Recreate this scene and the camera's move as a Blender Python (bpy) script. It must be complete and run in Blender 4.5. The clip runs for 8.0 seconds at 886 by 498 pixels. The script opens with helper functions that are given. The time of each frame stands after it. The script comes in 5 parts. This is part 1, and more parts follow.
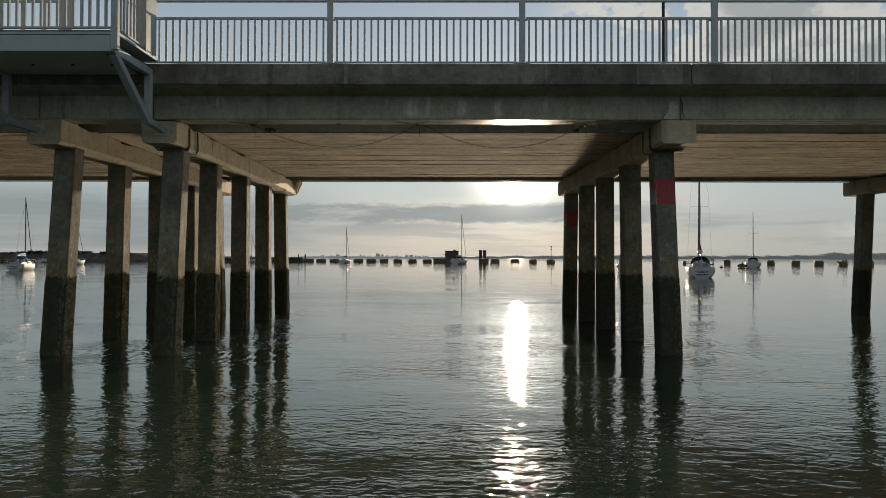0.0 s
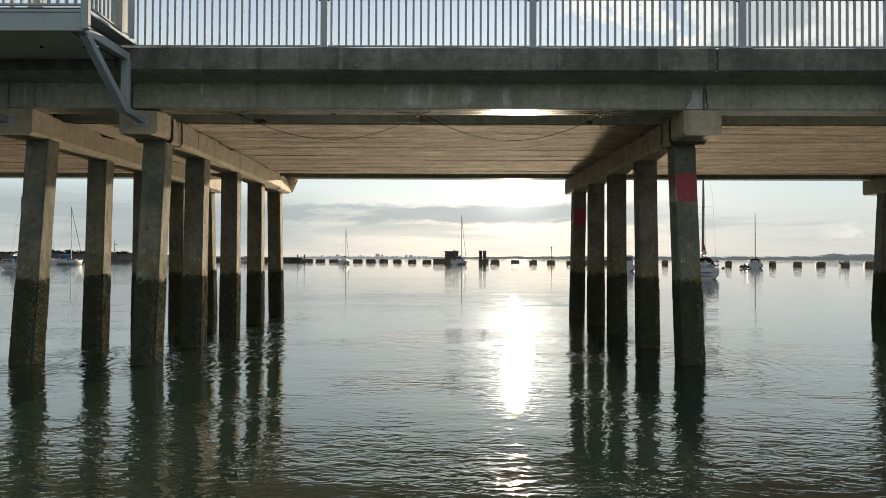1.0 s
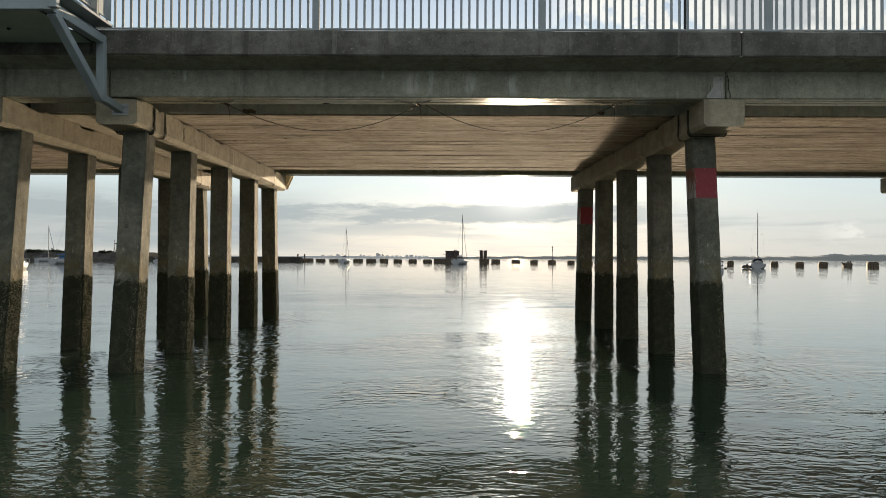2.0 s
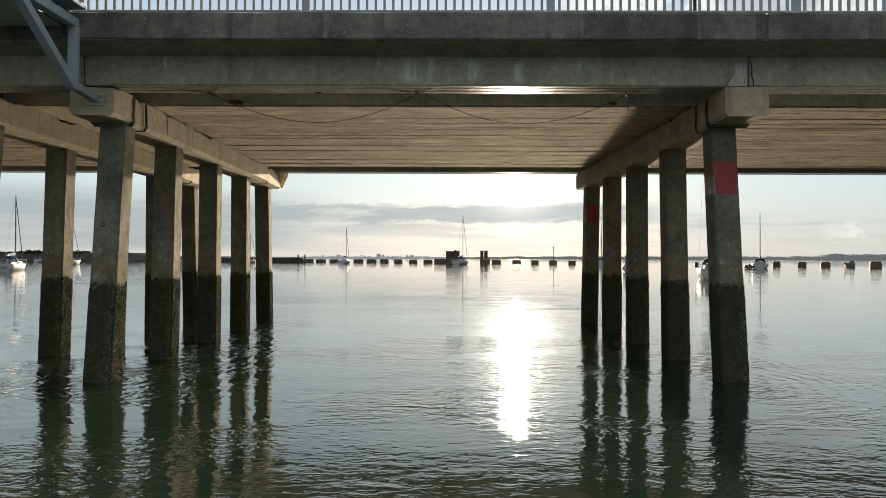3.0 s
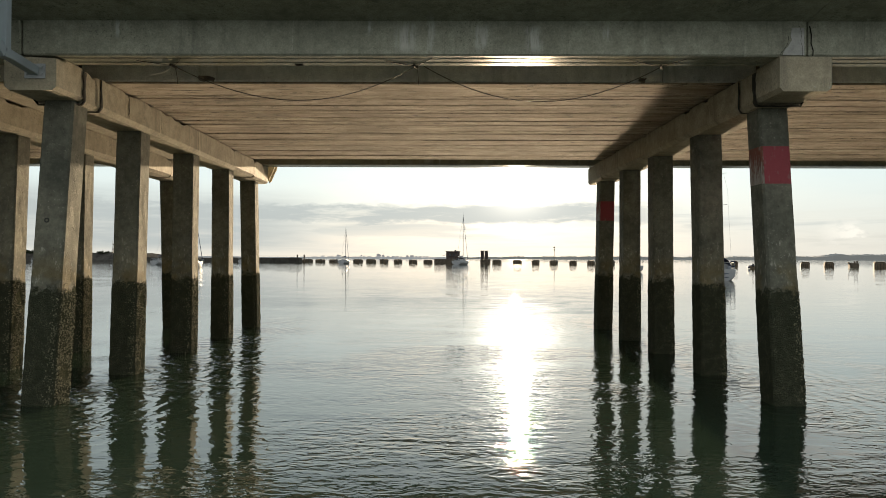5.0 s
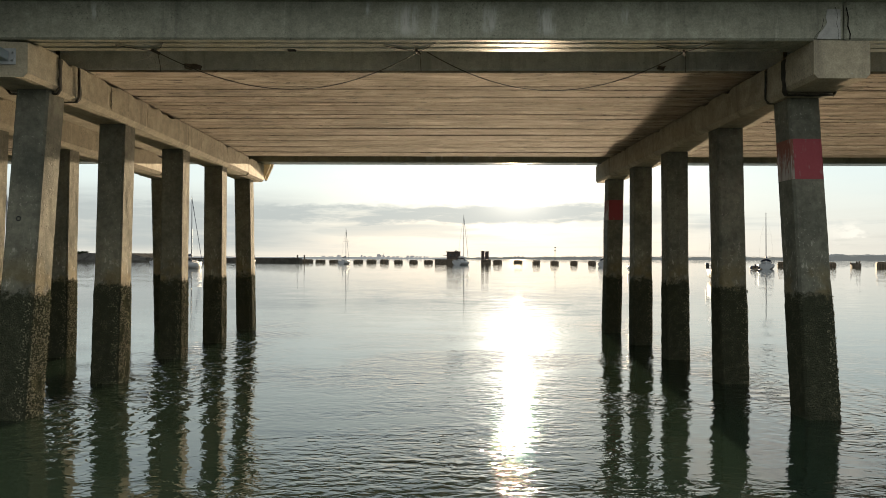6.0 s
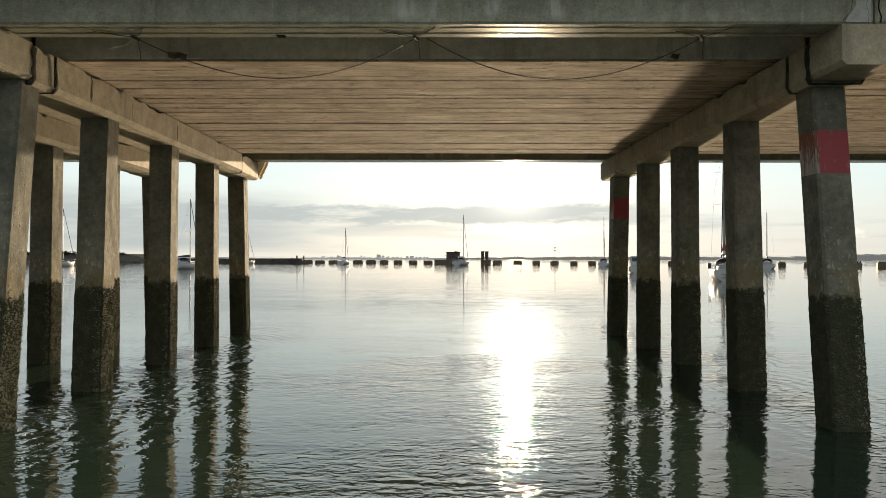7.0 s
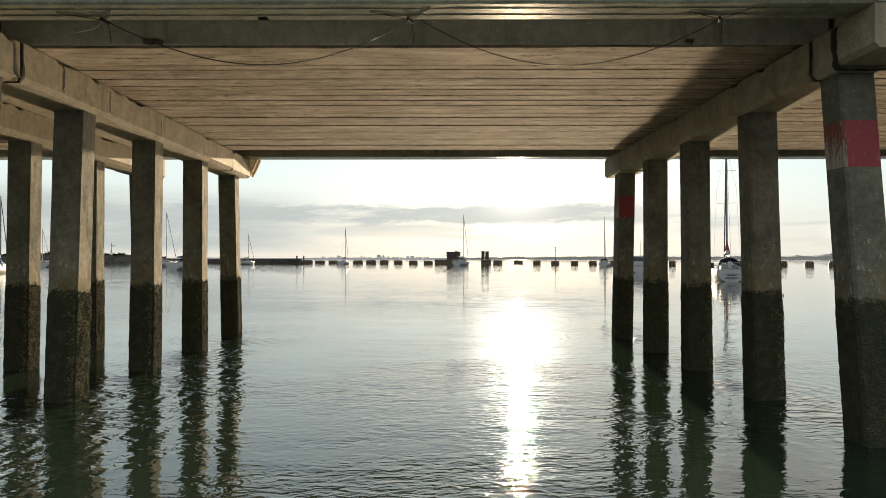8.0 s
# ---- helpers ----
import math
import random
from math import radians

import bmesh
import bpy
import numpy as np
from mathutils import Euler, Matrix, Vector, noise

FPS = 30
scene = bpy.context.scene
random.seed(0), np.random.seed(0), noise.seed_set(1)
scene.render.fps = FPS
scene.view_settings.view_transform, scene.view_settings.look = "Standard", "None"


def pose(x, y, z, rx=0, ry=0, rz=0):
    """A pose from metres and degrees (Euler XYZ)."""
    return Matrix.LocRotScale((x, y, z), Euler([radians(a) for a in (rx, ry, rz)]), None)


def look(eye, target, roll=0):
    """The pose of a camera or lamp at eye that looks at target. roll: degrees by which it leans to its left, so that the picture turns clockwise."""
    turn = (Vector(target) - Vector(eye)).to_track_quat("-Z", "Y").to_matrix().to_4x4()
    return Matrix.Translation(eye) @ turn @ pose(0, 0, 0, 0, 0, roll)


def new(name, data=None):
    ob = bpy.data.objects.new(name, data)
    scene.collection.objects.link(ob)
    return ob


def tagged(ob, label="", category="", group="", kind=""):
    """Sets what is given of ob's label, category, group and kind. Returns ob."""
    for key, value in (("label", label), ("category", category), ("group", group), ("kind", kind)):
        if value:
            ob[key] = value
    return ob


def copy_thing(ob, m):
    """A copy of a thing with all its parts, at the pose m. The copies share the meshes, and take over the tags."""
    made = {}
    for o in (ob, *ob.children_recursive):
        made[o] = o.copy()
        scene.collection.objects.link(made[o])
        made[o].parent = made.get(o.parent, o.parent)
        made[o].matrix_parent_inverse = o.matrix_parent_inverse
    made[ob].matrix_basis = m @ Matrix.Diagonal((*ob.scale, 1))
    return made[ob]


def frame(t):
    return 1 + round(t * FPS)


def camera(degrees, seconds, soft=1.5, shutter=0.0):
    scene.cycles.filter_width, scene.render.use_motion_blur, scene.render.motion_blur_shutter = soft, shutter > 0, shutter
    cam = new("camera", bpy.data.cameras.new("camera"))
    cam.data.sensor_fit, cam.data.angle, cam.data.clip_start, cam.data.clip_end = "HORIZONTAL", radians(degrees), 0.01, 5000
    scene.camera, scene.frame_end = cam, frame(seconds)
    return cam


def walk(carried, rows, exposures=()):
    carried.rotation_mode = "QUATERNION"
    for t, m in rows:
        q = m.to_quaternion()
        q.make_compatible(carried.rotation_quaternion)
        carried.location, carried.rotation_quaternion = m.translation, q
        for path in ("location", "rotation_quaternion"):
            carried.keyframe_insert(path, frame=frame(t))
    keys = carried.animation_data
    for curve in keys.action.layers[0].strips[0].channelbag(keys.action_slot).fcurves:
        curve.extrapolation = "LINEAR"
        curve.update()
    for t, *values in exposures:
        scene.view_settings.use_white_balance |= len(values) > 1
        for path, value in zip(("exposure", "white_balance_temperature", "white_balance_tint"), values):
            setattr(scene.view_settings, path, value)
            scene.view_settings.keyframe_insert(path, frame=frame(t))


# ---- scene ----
# Water level is z = 0; the pier runs along x, the camera flies towards +y.
cam = camera(63.8, 8.0, soft=0.9)
PATH = [
    (0, (-0.606, 1.321, 1.703), (-0.616, 3.321, 1.728), 0.1),
    (0.5, (-0.626, 1.795, 1.704), (-0.636, 3.795, 1.729), 0.2),
    (1, (-0.667, 2.280, 1.719), (-0.676, 4.280, 1.745), 0.2),
    (1.5, (-0.679, 2.693, 1.725), (-0.689, 4.692, 1.750), 0.3),
    (3, (-0.691, 3.848, 1.732), (-0.703, 5.848, 1.758), 0.2),
    (3.5, (-0.682, 4.215, 1.730), (-0.694, 6.214, 1.757), 0.2),
    (4, (-0.682, 4.611, 1.731), (-0.695, 6.611, 1.757), 0.2),
    (4.5, (-0.702, 4.981, 1.736), (-0.714, 6.981, 1.762), 0.2),
    (6, (-0.781, 5.998, 1.756), (-0.794, 7.998, 1.783), 0.2),
    (6.5, (-0.794, 6.260, 1.761), (-0.808, 8.259, 1.788), 0.2),
    (7, (-0.795, 6.528, 1.758), (-0.807, 8.528, 1.786), 0.1),
    (7.5, (-0.783, 6.800, 1.764), (-0.795, 8.799, 1.791), 0.0),
    (8, (-0.760, 7.118, 1.770), (-0.773, 9.118, 1.798), -0.0),
]
EXPOSURES = [(0.0, 1.4, 6420, 10), (0.5, 1.92, 6420, 10), (1.0, 2.07, 6440, 10), (3.6, 2.08, 6470, 10), (4.5, 2.22, 6650, 10), (6.0, 2.3, 6780, 10), (8.0, 2.31, 6780, 10)]
walk(cam, [(t, look(eye, target, roll)) for t, eye, target, roll in PATH], EXPOSURES)

# ---- light ----
SUN_AZ, SUN_EL = radians(5.6), radians(7.2)      # from +y towards +x, above the horizon
SUN_DIR = Vector((math.sin(SUN_AZ) * math.cos(SUN_EL), math.cos(SUN_AZ) * math.cos(SUN_EL), math.sin(SUN_EL)))

sun_data = bpy.data.lights.new("sun", "SUN")
sun_data.energy, sun_data.angle, sun_data.color = 3.9, radians(0.6), (1.0, 0.785, 0.53)
sun = new("sun", sun_data)
sun.matrix_world = look((0, 0, 60), Vector((0, 0, 60)) - SUN_DIR)

# Added area lamp in place of the sunlight mirrored up by the calm water beyond the pier: it rises at the sun's own
# angle and grazes soffit, caps and piles.
standin_data = bpy.data.lights.new("water_glitter", "AREA")
standin_data.shape, standin_data.size, standin_data.size_y, standin_data.spread = "RECTANGLE", 56.0, 3.5, radians(3.0)
standin_data.energy, standin_data.color = 225.0, sun_data.color
standin_lamp = new("water_glitter", standin_data)
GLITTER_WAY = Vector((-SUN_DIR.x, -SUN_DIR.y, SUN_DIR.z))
standin_lamp.matrix_world = look((2.0, 26.5, 1.82), Vector((2.0, 26.5, 1.82)) + GLITTER_WAY)


class Nodes:
    """Short-hand for shader node trees: every call adds one node and returns its output."""

    def __init__(self, tree):
        self.tree = tree
        tree.nodes.clear()

    def add(self, kind, **inputs):
        n = self.tree.nodes.new(kind)
        for key, value in inputs.items():
            self.put(n.inputs[key.replace("_", " ")], value)
        return n

    def put(self, socket, value):
        if isinstance(value, bpy.types.NodeSocket):
            self.tree.links.new(value, socket)
        else:
            socket.default_value = value

    def math(self, op, a, b=0.0, c=0.0, clamp=False):
        n = self.tree.nodes.new("ShaderNodeMath")
        n.operation, n.use_clamp = op, clamp
        for k, v in enumerate((a, b, c)):
            self.put(n.inputs[k], v)
        return n.outputs[0]

    def ramp(self, value, lo, hi, to_lo=0.0, to_hi=1.0):
        n = self.tree.nodes.new("ShaderNodeMapRange")
        n.interpolation_type = "SMOOTHSTEP"
        for k, v in enumerate((value, lo, hi, to_lo, to_hi)):
            self.put(n.inputs[k], v)
        return n.outputs[0]

    def mix(self, fac, a, b, blend="MIX"):
        n = self.tree.nodes.new("ShaderNodeMix")
        n.data_type, n.blend_type = "RGBA", blend
        self.put(n.inputs[0], fac)
        self.put(n.inputs[6], a if isinstance(a, bpy.types.NodeSocket) else (*a, 1))
        self.put(n.inputs[7], b if isinstance(b, bpy.types.NodeSocket) else (*b, 1))
        return n.outputs[2]

    def scaled(self, vector, scale, offset=(0, 0, 0), turn=0.0):
        n = self.add("ShaderNodeMapping", Vector=vector, Scale=scale, Location=offset, Rotation=(0, 0, turn))
        return n.outputs[0]

    def noise(self, vector, scale=1.0, detail=4.0, rough=0.55, warp=0.0):
        n = self.add("ShaderNodeTexNoise", Vector=vector, Scale=scale, Detail=detail, Roughness=rough, Distortion=warp)
        return n.outputs[0]

    def voronoi(self, vector, scale=1.0, feature="F1"):
        n = self.tree.nodes.new("ShaderNodeTexVoronoi")
        n.feature = feature
        self.put(n.inputs["Vector"], vector)
        self.put(n.inputs["Scale"], scale)
        return n.outputs[0]

    def split(self, vector):
        return self.add("ShaderNodeSeparateXYZ", Vector=vector).outputs

    def bump(self, height, strength=0.3, distance=0.01, normal=None):
        n = self.add("ShaderNodeBump", Height=height, Strength=strength, Distance=distance)
        if normal:
            self.put(n.inputs["Normal"], normal)
        return n.outputs[0]


def make_world():
    world = bpy.data.worlds.new("world")
    scene.world = world
    world.use_nodes = True
    k = Nodes(world.node_tree)
    sky = world.node_tree.nodes.new("ShaderNodeTexSky")
    sky.sky_type, sky.sun_disc = "NISHITA", False
    sky.sun_elevation, sky.sun_rotation = SUN_EL, SUN_AZ
    sky.air_density, sky.dust_density, sky.ozone_density = 1.0, 1.5, 1.5
    way = k.add("ShaderNodeTexCoord").outputs["Generated"]
    x, y, z = k.split(way)[:3]
    # high thin veil that pales the blue
    veil = k.noise(k.scaled(way, (2.0, 2.0, 9.0)), 1.6, 5, 0.6)
    haze = k.mix(k.ramp(z, 0.0, 0.13), SKY_LOW, SKY_VEIL)
    haze = k.mix(k.ramp(z, 0.20, 0.36), haze, SKY_HIGH)
    haze = k.mix(k.ramp(y, 0.5, -0.6), haze, SKY_BACK)
    pale = k.mix(k.ramp(veil, 0.3, 0.75, 0.97, 0.99), sky.outputs[0], haze)
    # aureole of the low sun behind haze
    toward = k.add("ShaderNodeVectorMath", )
    toward.operation = "DOT_PRODUCT"
    k.put(toward.inputs[0], way)
    toward.inputs[1].default_value = SUN_DIR
    dot = k.math("MAXIMUM", toward.outputs["Value"], 0.0)
    glow = k.math("ADD", k.math("MULTIPLY", k.math("POWER", dot, 45.0), GLOW[0]), k.math("MULTIPLY", k.math("POWER", dot, 1050.0), GLOW[1]))
    glow = k.math("ADD", glow, k.math("MULTIPLY", k.math("POWER", dot, 40000.0), GLOW[2]))
    glow_colour = k.mix(1.0, (1.0, 0.93, 0.80), (1, 1, 1), "MULTIPLY")
    scaled_glow = k.add("ShaderNodeVectorMath")
    scaled_glow.operation = "SCALE"
    k.put(scaled_glow.inputs[0], glow_colour)
    # low stratus bars, grey from beneath
    wisps = k.noise(k.scaled(way, (8.0, 8.0, 95.0), (0.6, 0.3, 0.0)), 1.0, 7, 0.62, 0.4)
    pale = k.mix(k.math("MULTIPLY", k.ramp(wisps, 0.42, 0.66, 0.0, 0.6), k.ramp(z, 0.075, 0.03)), pale, SKY_WISP)
    bars = k.noise(k.scaled(way, (3.2, 3.2, 34.0), (0.35, 0.0, 0.2)), 1.0, 6, 0.55, 0.3)
    low = k.math("MULTIPLY", k.ramp(z, 0.012, 0.045), k.ramp(z, 0.085, 0.06))
    left = k.ramp(x, -0.12, -0.30)
    near_left = k.math("MULTIPLY", k.math("MULTIPLY", k.ramp(z, 0.004, 0.02), k.ramp(z, 0.105, 0.065)), k.math("MULTIPLY", left, k.ramp(k.noise(k.scaled(way, (5.0, 5.0, 60.0), (0.1, 0.7, 0.3)), 1.0, 6, 0.6), 0.38, 0.6, 0.55, 1.0)))
    band_height = k.math("ADD", 0.062, k.math("MULTIPLY", k.math("SUBTRACT", k.noise(k.scaled(way, (14, 14, 60)), 1.0, 6, 0.65), 0.5), 0.030))
    off = k.math("ABSOLUTE", k.math("SUBTRACT", z, band_height))
    band = k.math("MULTIPLY", k.math("MULTIPLY", k.ramp(off, 0.017, 0.008), k.ramp(x, 0.34, 0.22)), k.ramp(k.noise(k.scaled(way, (9, 9, 70), (3, 1, 0)), 1.0, 7, 0.65), 0.28, 0.5, 0.45, 1.0))
    stratus = k.math("MAXIMUM", k.math("MULTIPLY", k.ramp(bars, 0.54, 0.66, 0.0, 0.6), low), k.math("MAXIMUM", band, near_left))
    stratus = k.math("MULTIPLY", stratus, 0.85, clamp=True)
    clouded = k.mix(stratus, pale, CLOUD_GREY)
    # heaped clouds higher up to the right, lit from behind
    heaps = k.noise(k.scaled(way, (6.5, 6.5, 9.0), (0.9, 0.2, 0.1)), 1.0, 8, 0.6, 0.0)
    where = k.math("MULTIPLY", k.ramp(x, 0.11, 0.19), k.math("MULTIPLY", k.ramp(z, 0.20, 0.25), k.ramp(z, 0.52, 0.38)))
    heap = k.math("MULTIPLY", k.ramp(heaps, 0.43, 0.47), where)
    small = k.noise(k.scaled(way, (16, 16, 40), (0.2, 0, 0)), 1.0, 6, 0.6)
    puff = k.math("MULTIPLY", k.ramp(small, 0.48, 0.56), k.math("MULTIPLY", k.ramp(x, 0.45, 0.5), k.math("MULTIPLY", k.ramp(z, 0.012, 0.02), k.ramp(z, 0.055, 0.035))))
    clouded = k.mix(k.math("MULTIPLY", k.math("MAXIMUM", heap, k.math("MULTIPLY", puff, 0.75)), 0.85), clouded, k.mix(k.ramp(heaps, 0.49, 0.58), CLOUD_LIT, CLOUD_CORE))
    # the grey bars dim the aureole where they drift across it
    k.put(scaled_glow.inputs["Scale"], k.math("MULTIPLY", glow, k.math("SUBTRACT", 1.0, k.math("MULTIPLY", stratus, 0.68))))
    total = k.mix(1.0, clouded, scaled_glow.outputs[0], "ADD")
    background = k.add("ShaderNodeBackground", Color=total, Strength=SKY_STRENGTH)
    out = k.add("ShaderNodeOutputWorld")
    k.put(out.inputs[0], background.outputs[0])


SKY_STRENGTH = 0.05
SKY_HIGH = (2.3, 2.85, 3.55)
SKY_WISP = (3.0, 3.02, 2.78)
SKY_LOW, SKY_VEIL, SKY_BACK = (3.25, 3.3, 3.08), (3.2, 3.8, 3.88), (3.2, 3.45, 3.5)
CLOUD_GREY, CLOUD_LIT, CLOUD_CORE = (1.95, 2.2, 2.25), (4.6, 4.5, 4.1), (2.75, 2.8, 2.75)
GLOW = (1.3, 19.0, 110.0)
make_world()


# ---- materials ----
def material(name):
    m = bpy.data.materials.new(name)
    m.use_nodes = True
    return m, Nodes(m.node_tree)


def finish(k, colour, rough, normal=None, metal=0.0, **more):
    p = k.add("ShaderNodeBsdfPrincipled", Base_Color=colour if isinstance(colour, bpy.types.NodeSocket) else (*colour, 1), Roughness=rough, Metallic=metal)
    for key, value in more.items():
        k.put(p.inputs[key.replace("_", " ")], value)
    if normal:
        k.put(p.inputs["Normal"], normal)
    out = k.add("ShaderNodeOutputMaterial")
    k.put(out.inputs[0], p.outputs[0])
    return p


def concrete(name, light, dark, stain=(0.06, 0.06, 0.055), streaks="vertical", rough=0.9, gloss=0.3, relief=0.7, lime=()):
    """Weathered cast concrete with cloudy patches, run-off streaks, lichen specks, pits and fine grain."""
    m, k = material(name)
    at = k.add("ShaderNodeNewGeometry").outputs["Position"]
    piece = k.add("ShaderNodeObjectInfo").outputs["Random"]
    cloudy = k.noise(at, 1.1, 7, 0.62)
    colour = k.mix(k.ramp(cloudy, 0.34, 0.66), dark, light)
    mottle = k.noise(at, 8.0, 6, 0.68)
    colour = k.mix(1.0, colour, k.mix(k.ramp(mottle, 0.3, 0.7), (0.80, 0.80, 0.80), (1.12, 1.11, 1.09)), "MULTIPLY")
    scale = (2.6, 2.6, 0.20) if streaks == "vertical" else (0.35, 7.0, 7.0)
    runs = k.noise(k.scaled(at, scale), 1.7, 7, 0.68)
    colour = k.mix(k.ramp(runs, 0.52, 0.70, 0.0, 0.75), colour, stain)
    pale_runs = k.noise(k.scaled(at, (4.0, 4.0, 0.35), (9, 4, 2)), 1.5, 6, 0.65)
    colour = k.mix(k.ramp(pale_runs, 0.62, 0.72, 0.0, 0.45), colour, tuple(min(0.8, c * 1.7) for c in light))
    cluster = k.ramp(k.noise(at, 1.7, 4, 0.6), 0.48, 0.62)
    specks = k.ramp(k.noise(at, 30.0, 4, 0.7), 0.56, 0.64)
    colour = k.mix(k.math("MULTIPLY", k.math("MULTIPLY", specks, cluster), 0.6), colour, tuple(c * 0.25 for c in dark))
    lichen = k.ramp(k.noise(k.scaled(at, (1, 1, 1), (4, 4, 4)), 24.0, 4, 0.7), 0.62, 0.68)
    colour = k.mix(k.math("MULTIPLY", k.math("MULTIPLY", lichen, k.math("SUBTRACT", 1.0, cluster)), 0.45), colour, (0.42, 0.42, 0.38))
    grain = k.noise(at, 55.0, 5, 0.75)
    colour = k.mix(1.0, colour, k.mix(k.ramp(grain, 0.3, 0.7), (0.78, 0.78, 0.78), (1.15, 1.15, 1.15)), "MULTIPLY")
    colour = k.mix(k.ramp(piece, 0, 1, 0.0, 0.22), colour, dark)
    # lime that has seeped out of cracks and run down the face
    x, y, z = k.split(at)[:3]
    for lx, half, top, low in lime:
        drift = k.math("MULTIPLY", k.math("SUBTRACT", k.noise(k.scaled(at, (7, 7, 3), (lx, 0, 0)), 1.0, 5, 0.65), 0.5), 0.16)
        across = k.ramp(k.math("ABSOLUTE", k.math("SUBTRACT", k.math("ADD", x, drift), lx)), half, half * 0.25)
        run = k.math("MULTIPLY", k.ramp(z, low, low + 0.12), k.ramp(z, top + 0.05, top - 0.06))
        ragged = k.ramp(k.noise(k.scaled(at, (16, 16, 2.5)), 1.0, 5, 0.7), 0.38, 0.62, 0.1, 0.8)
        colour = k.mix(k.math("MULTIPLY", k.math("MULTIPLY", across, run), ragged), colour, (0.56, 0.56, 0.53))
    pits = k.voronoi(at, 20.0)
    height = k.math("ADD", k.math("MULTIPLY", grain, 0.5), k.math("MULTIPLY", k.ramp(pits, 0.0, 0.16), 0.7))
    height = k.math("ADD", height, k.math("ADD", k.math("MULTIPLY", runs, 0.8), k.math("MULTIPLY", mottle, 1.0)))
    finish(k, colour, rough, k.bump(height, relief, 0.012), Specular_IOR_Level=gloss)
    return m


def pile_concrete(name, band=False):
    """Concrete of the piles: bare and pitted on top, ochre algae at high water, dark weed and barnacles below."""
    m, k = material(name)
    at = k.add("ShaderNodeNewGeometry").outputs["Position"]
    z = k.split(at)[2]
    cloudy = k.noise(at, 1.3, 6, 0.6)
    colour = k.mix(k.ramp(cloudy, 0.3, 0.7), (0.092, 0.096, 0.078), (0.165, 0.163, 0.13))
    runs = k.noise(k.scaled(at, (7, 7, 0.5)), 1.0, 6, 0.6)
    colour = k.mix(k.ramp(runs, 0.5, 0.72, 0, 0.6), colour, (0.10, 0.097, 0.08))
    mottle = k.noise(at, 10.0, 6, 0.7)
    colour = k.mix(1.0, colour, k.mix(k.ramp(mottle, 0.3, 0.7), (0.74, 0.74, 0.74), (1.18, 1.17, 1.14)), "MULTIPLY")
    flecks = k.ramp(k.noise(at, 36.0, 4, 0.7), 0.61, 0.65)
    colour = k.mix(k.math("MULTIPLY", flecks, k.ramp(k.noise(at, 2.6, 4, 0.6), 0.4, 0.6, 0.1, 0.45)), colour, (0.42, 0.40, 0.34))
    grain = k.noise(at, 45.0, 5, 0.7)
    pits = k.ramp(k.voronoi(k.scaled(at, (1, 1, 0.7)), 17.0), 0.08, 0.20)
    spots = k.ramp(k.noise(at, 4.0, 3), 0.40, 0.56)
    colour = k.mix(k.math("MULTIPLY", k.math("MULTIPLY", k.math("SUBTRACT", 1.0, pits), spots), 0.45), colour, (0.05, 0.045, 0.04))
    if band:
        painted = k.math("MULTIPLY", k.math("GREATER_THAN", z, 2.68), k.math("LESS_THAN", z, 3.15))
        peel = k.ramp(k.noise(k.scaled(at, (5, 5, 2)), 2.2, 7, 0.65), 0.60, 0.64)
        facing = k.split(k.add("ShaderNodeNewGeometry").outputs["Normal"])[0]
        # the weather side: faded film at the top, wrinkled and flaking to pale undercoat lower down
        side = k.math("LESS_THAN", facing, -0.5)
        wrinkle = k.noise(k.scaled(at, (30, 30, 6)), 1.0, 6, 0.7, 0.8)
        flaking = k.math("ADD", wrinkle, k.ramp(z, 2.70, 3.12, 0.10, -0.09))
        red = k.mix(grain, (0.21, 0.045, 0.055), (0.27, 0.068, 0.078))
        faded = k.mix(k.ramp(cloudy, 0.35, 0.65), (0.19, 0.075, 0.055), (0.16, 0.095, 0.075))
        worn = k.mix(k.ramp(flaking, 0.47, 0.60), faded, k.mix(k.ramp(runs, 0.35, 0.65), (0.33, 0.30, 0.27), (0.19, 0.16, 0.14)))
        red = k.mix(k.math("MULTIPLY", peel, 0.35), red, (0.24, 0.20, 0.18))
        red = k.mix(side, red, worn)
        colour = k.mix(painted, colour, red)
    # white salt and barnacle scars above the weed, then ochre film
    scars = k.ramp(k.noise(k.scaled(at, (9, 9, 4)), 2.0, 6, 0.7), 0.56, 0.66)
    high = k.math("MULTIPLY", k.ramp(z, 1.25, 1.5), k.ramp(z, 2.3, 1.75))
    colour = k.mix(k.math("MULTIPLY", k.math("MULTIPLY", scars, high), 0.4), colour, (0.50, 0.48, 0.42))
    ochre = k.math("MULTIPLY", k.ramp(z, 2.0, 1.4), k.ramp(k.noise(at, 3.0, 5), 0.4, 0.6))
    colour = k.mix(k.math("MULTIPLY", ochre, 0.4), colour, (0.15, 0.105, 0.025))
    edge = k.math("ADD", 1.36, k.math("MULTIPLY", k.math("SUBTRACT", k.noise(at, 8.0, 8, 0.75), 0.5), 0.55))
    weedy = k.ramp(z, k.math("ADD", edge, 0.04), k.math("SUBTRACT", edge, 0.04))
    shells = k.voronoi(at, 58.0)
    clumps = k.ramp(k.noise(at, 9.0, 5, 0.65), 0.42, 0.58)
    weed = k.mix(k.ramp(shells, 0.20, 0.50), k.mix(clumps, (0.040, 0.045, 0.030), (0.062, 0.064, 0.042)), (0.036, 0.040, 0.027))
    shell_white = k.math("MULTIPLY", k.ramp(k.noise(at, 70.0, 3, 0.6), 0.55, 0.60), clumps)
    weed = k.mix(k.math("MULTIPLY", shell_white, 0.18), weed, (0.34, 0.31, 0.22))
    colour = k.mix(weedy, colour, weed)
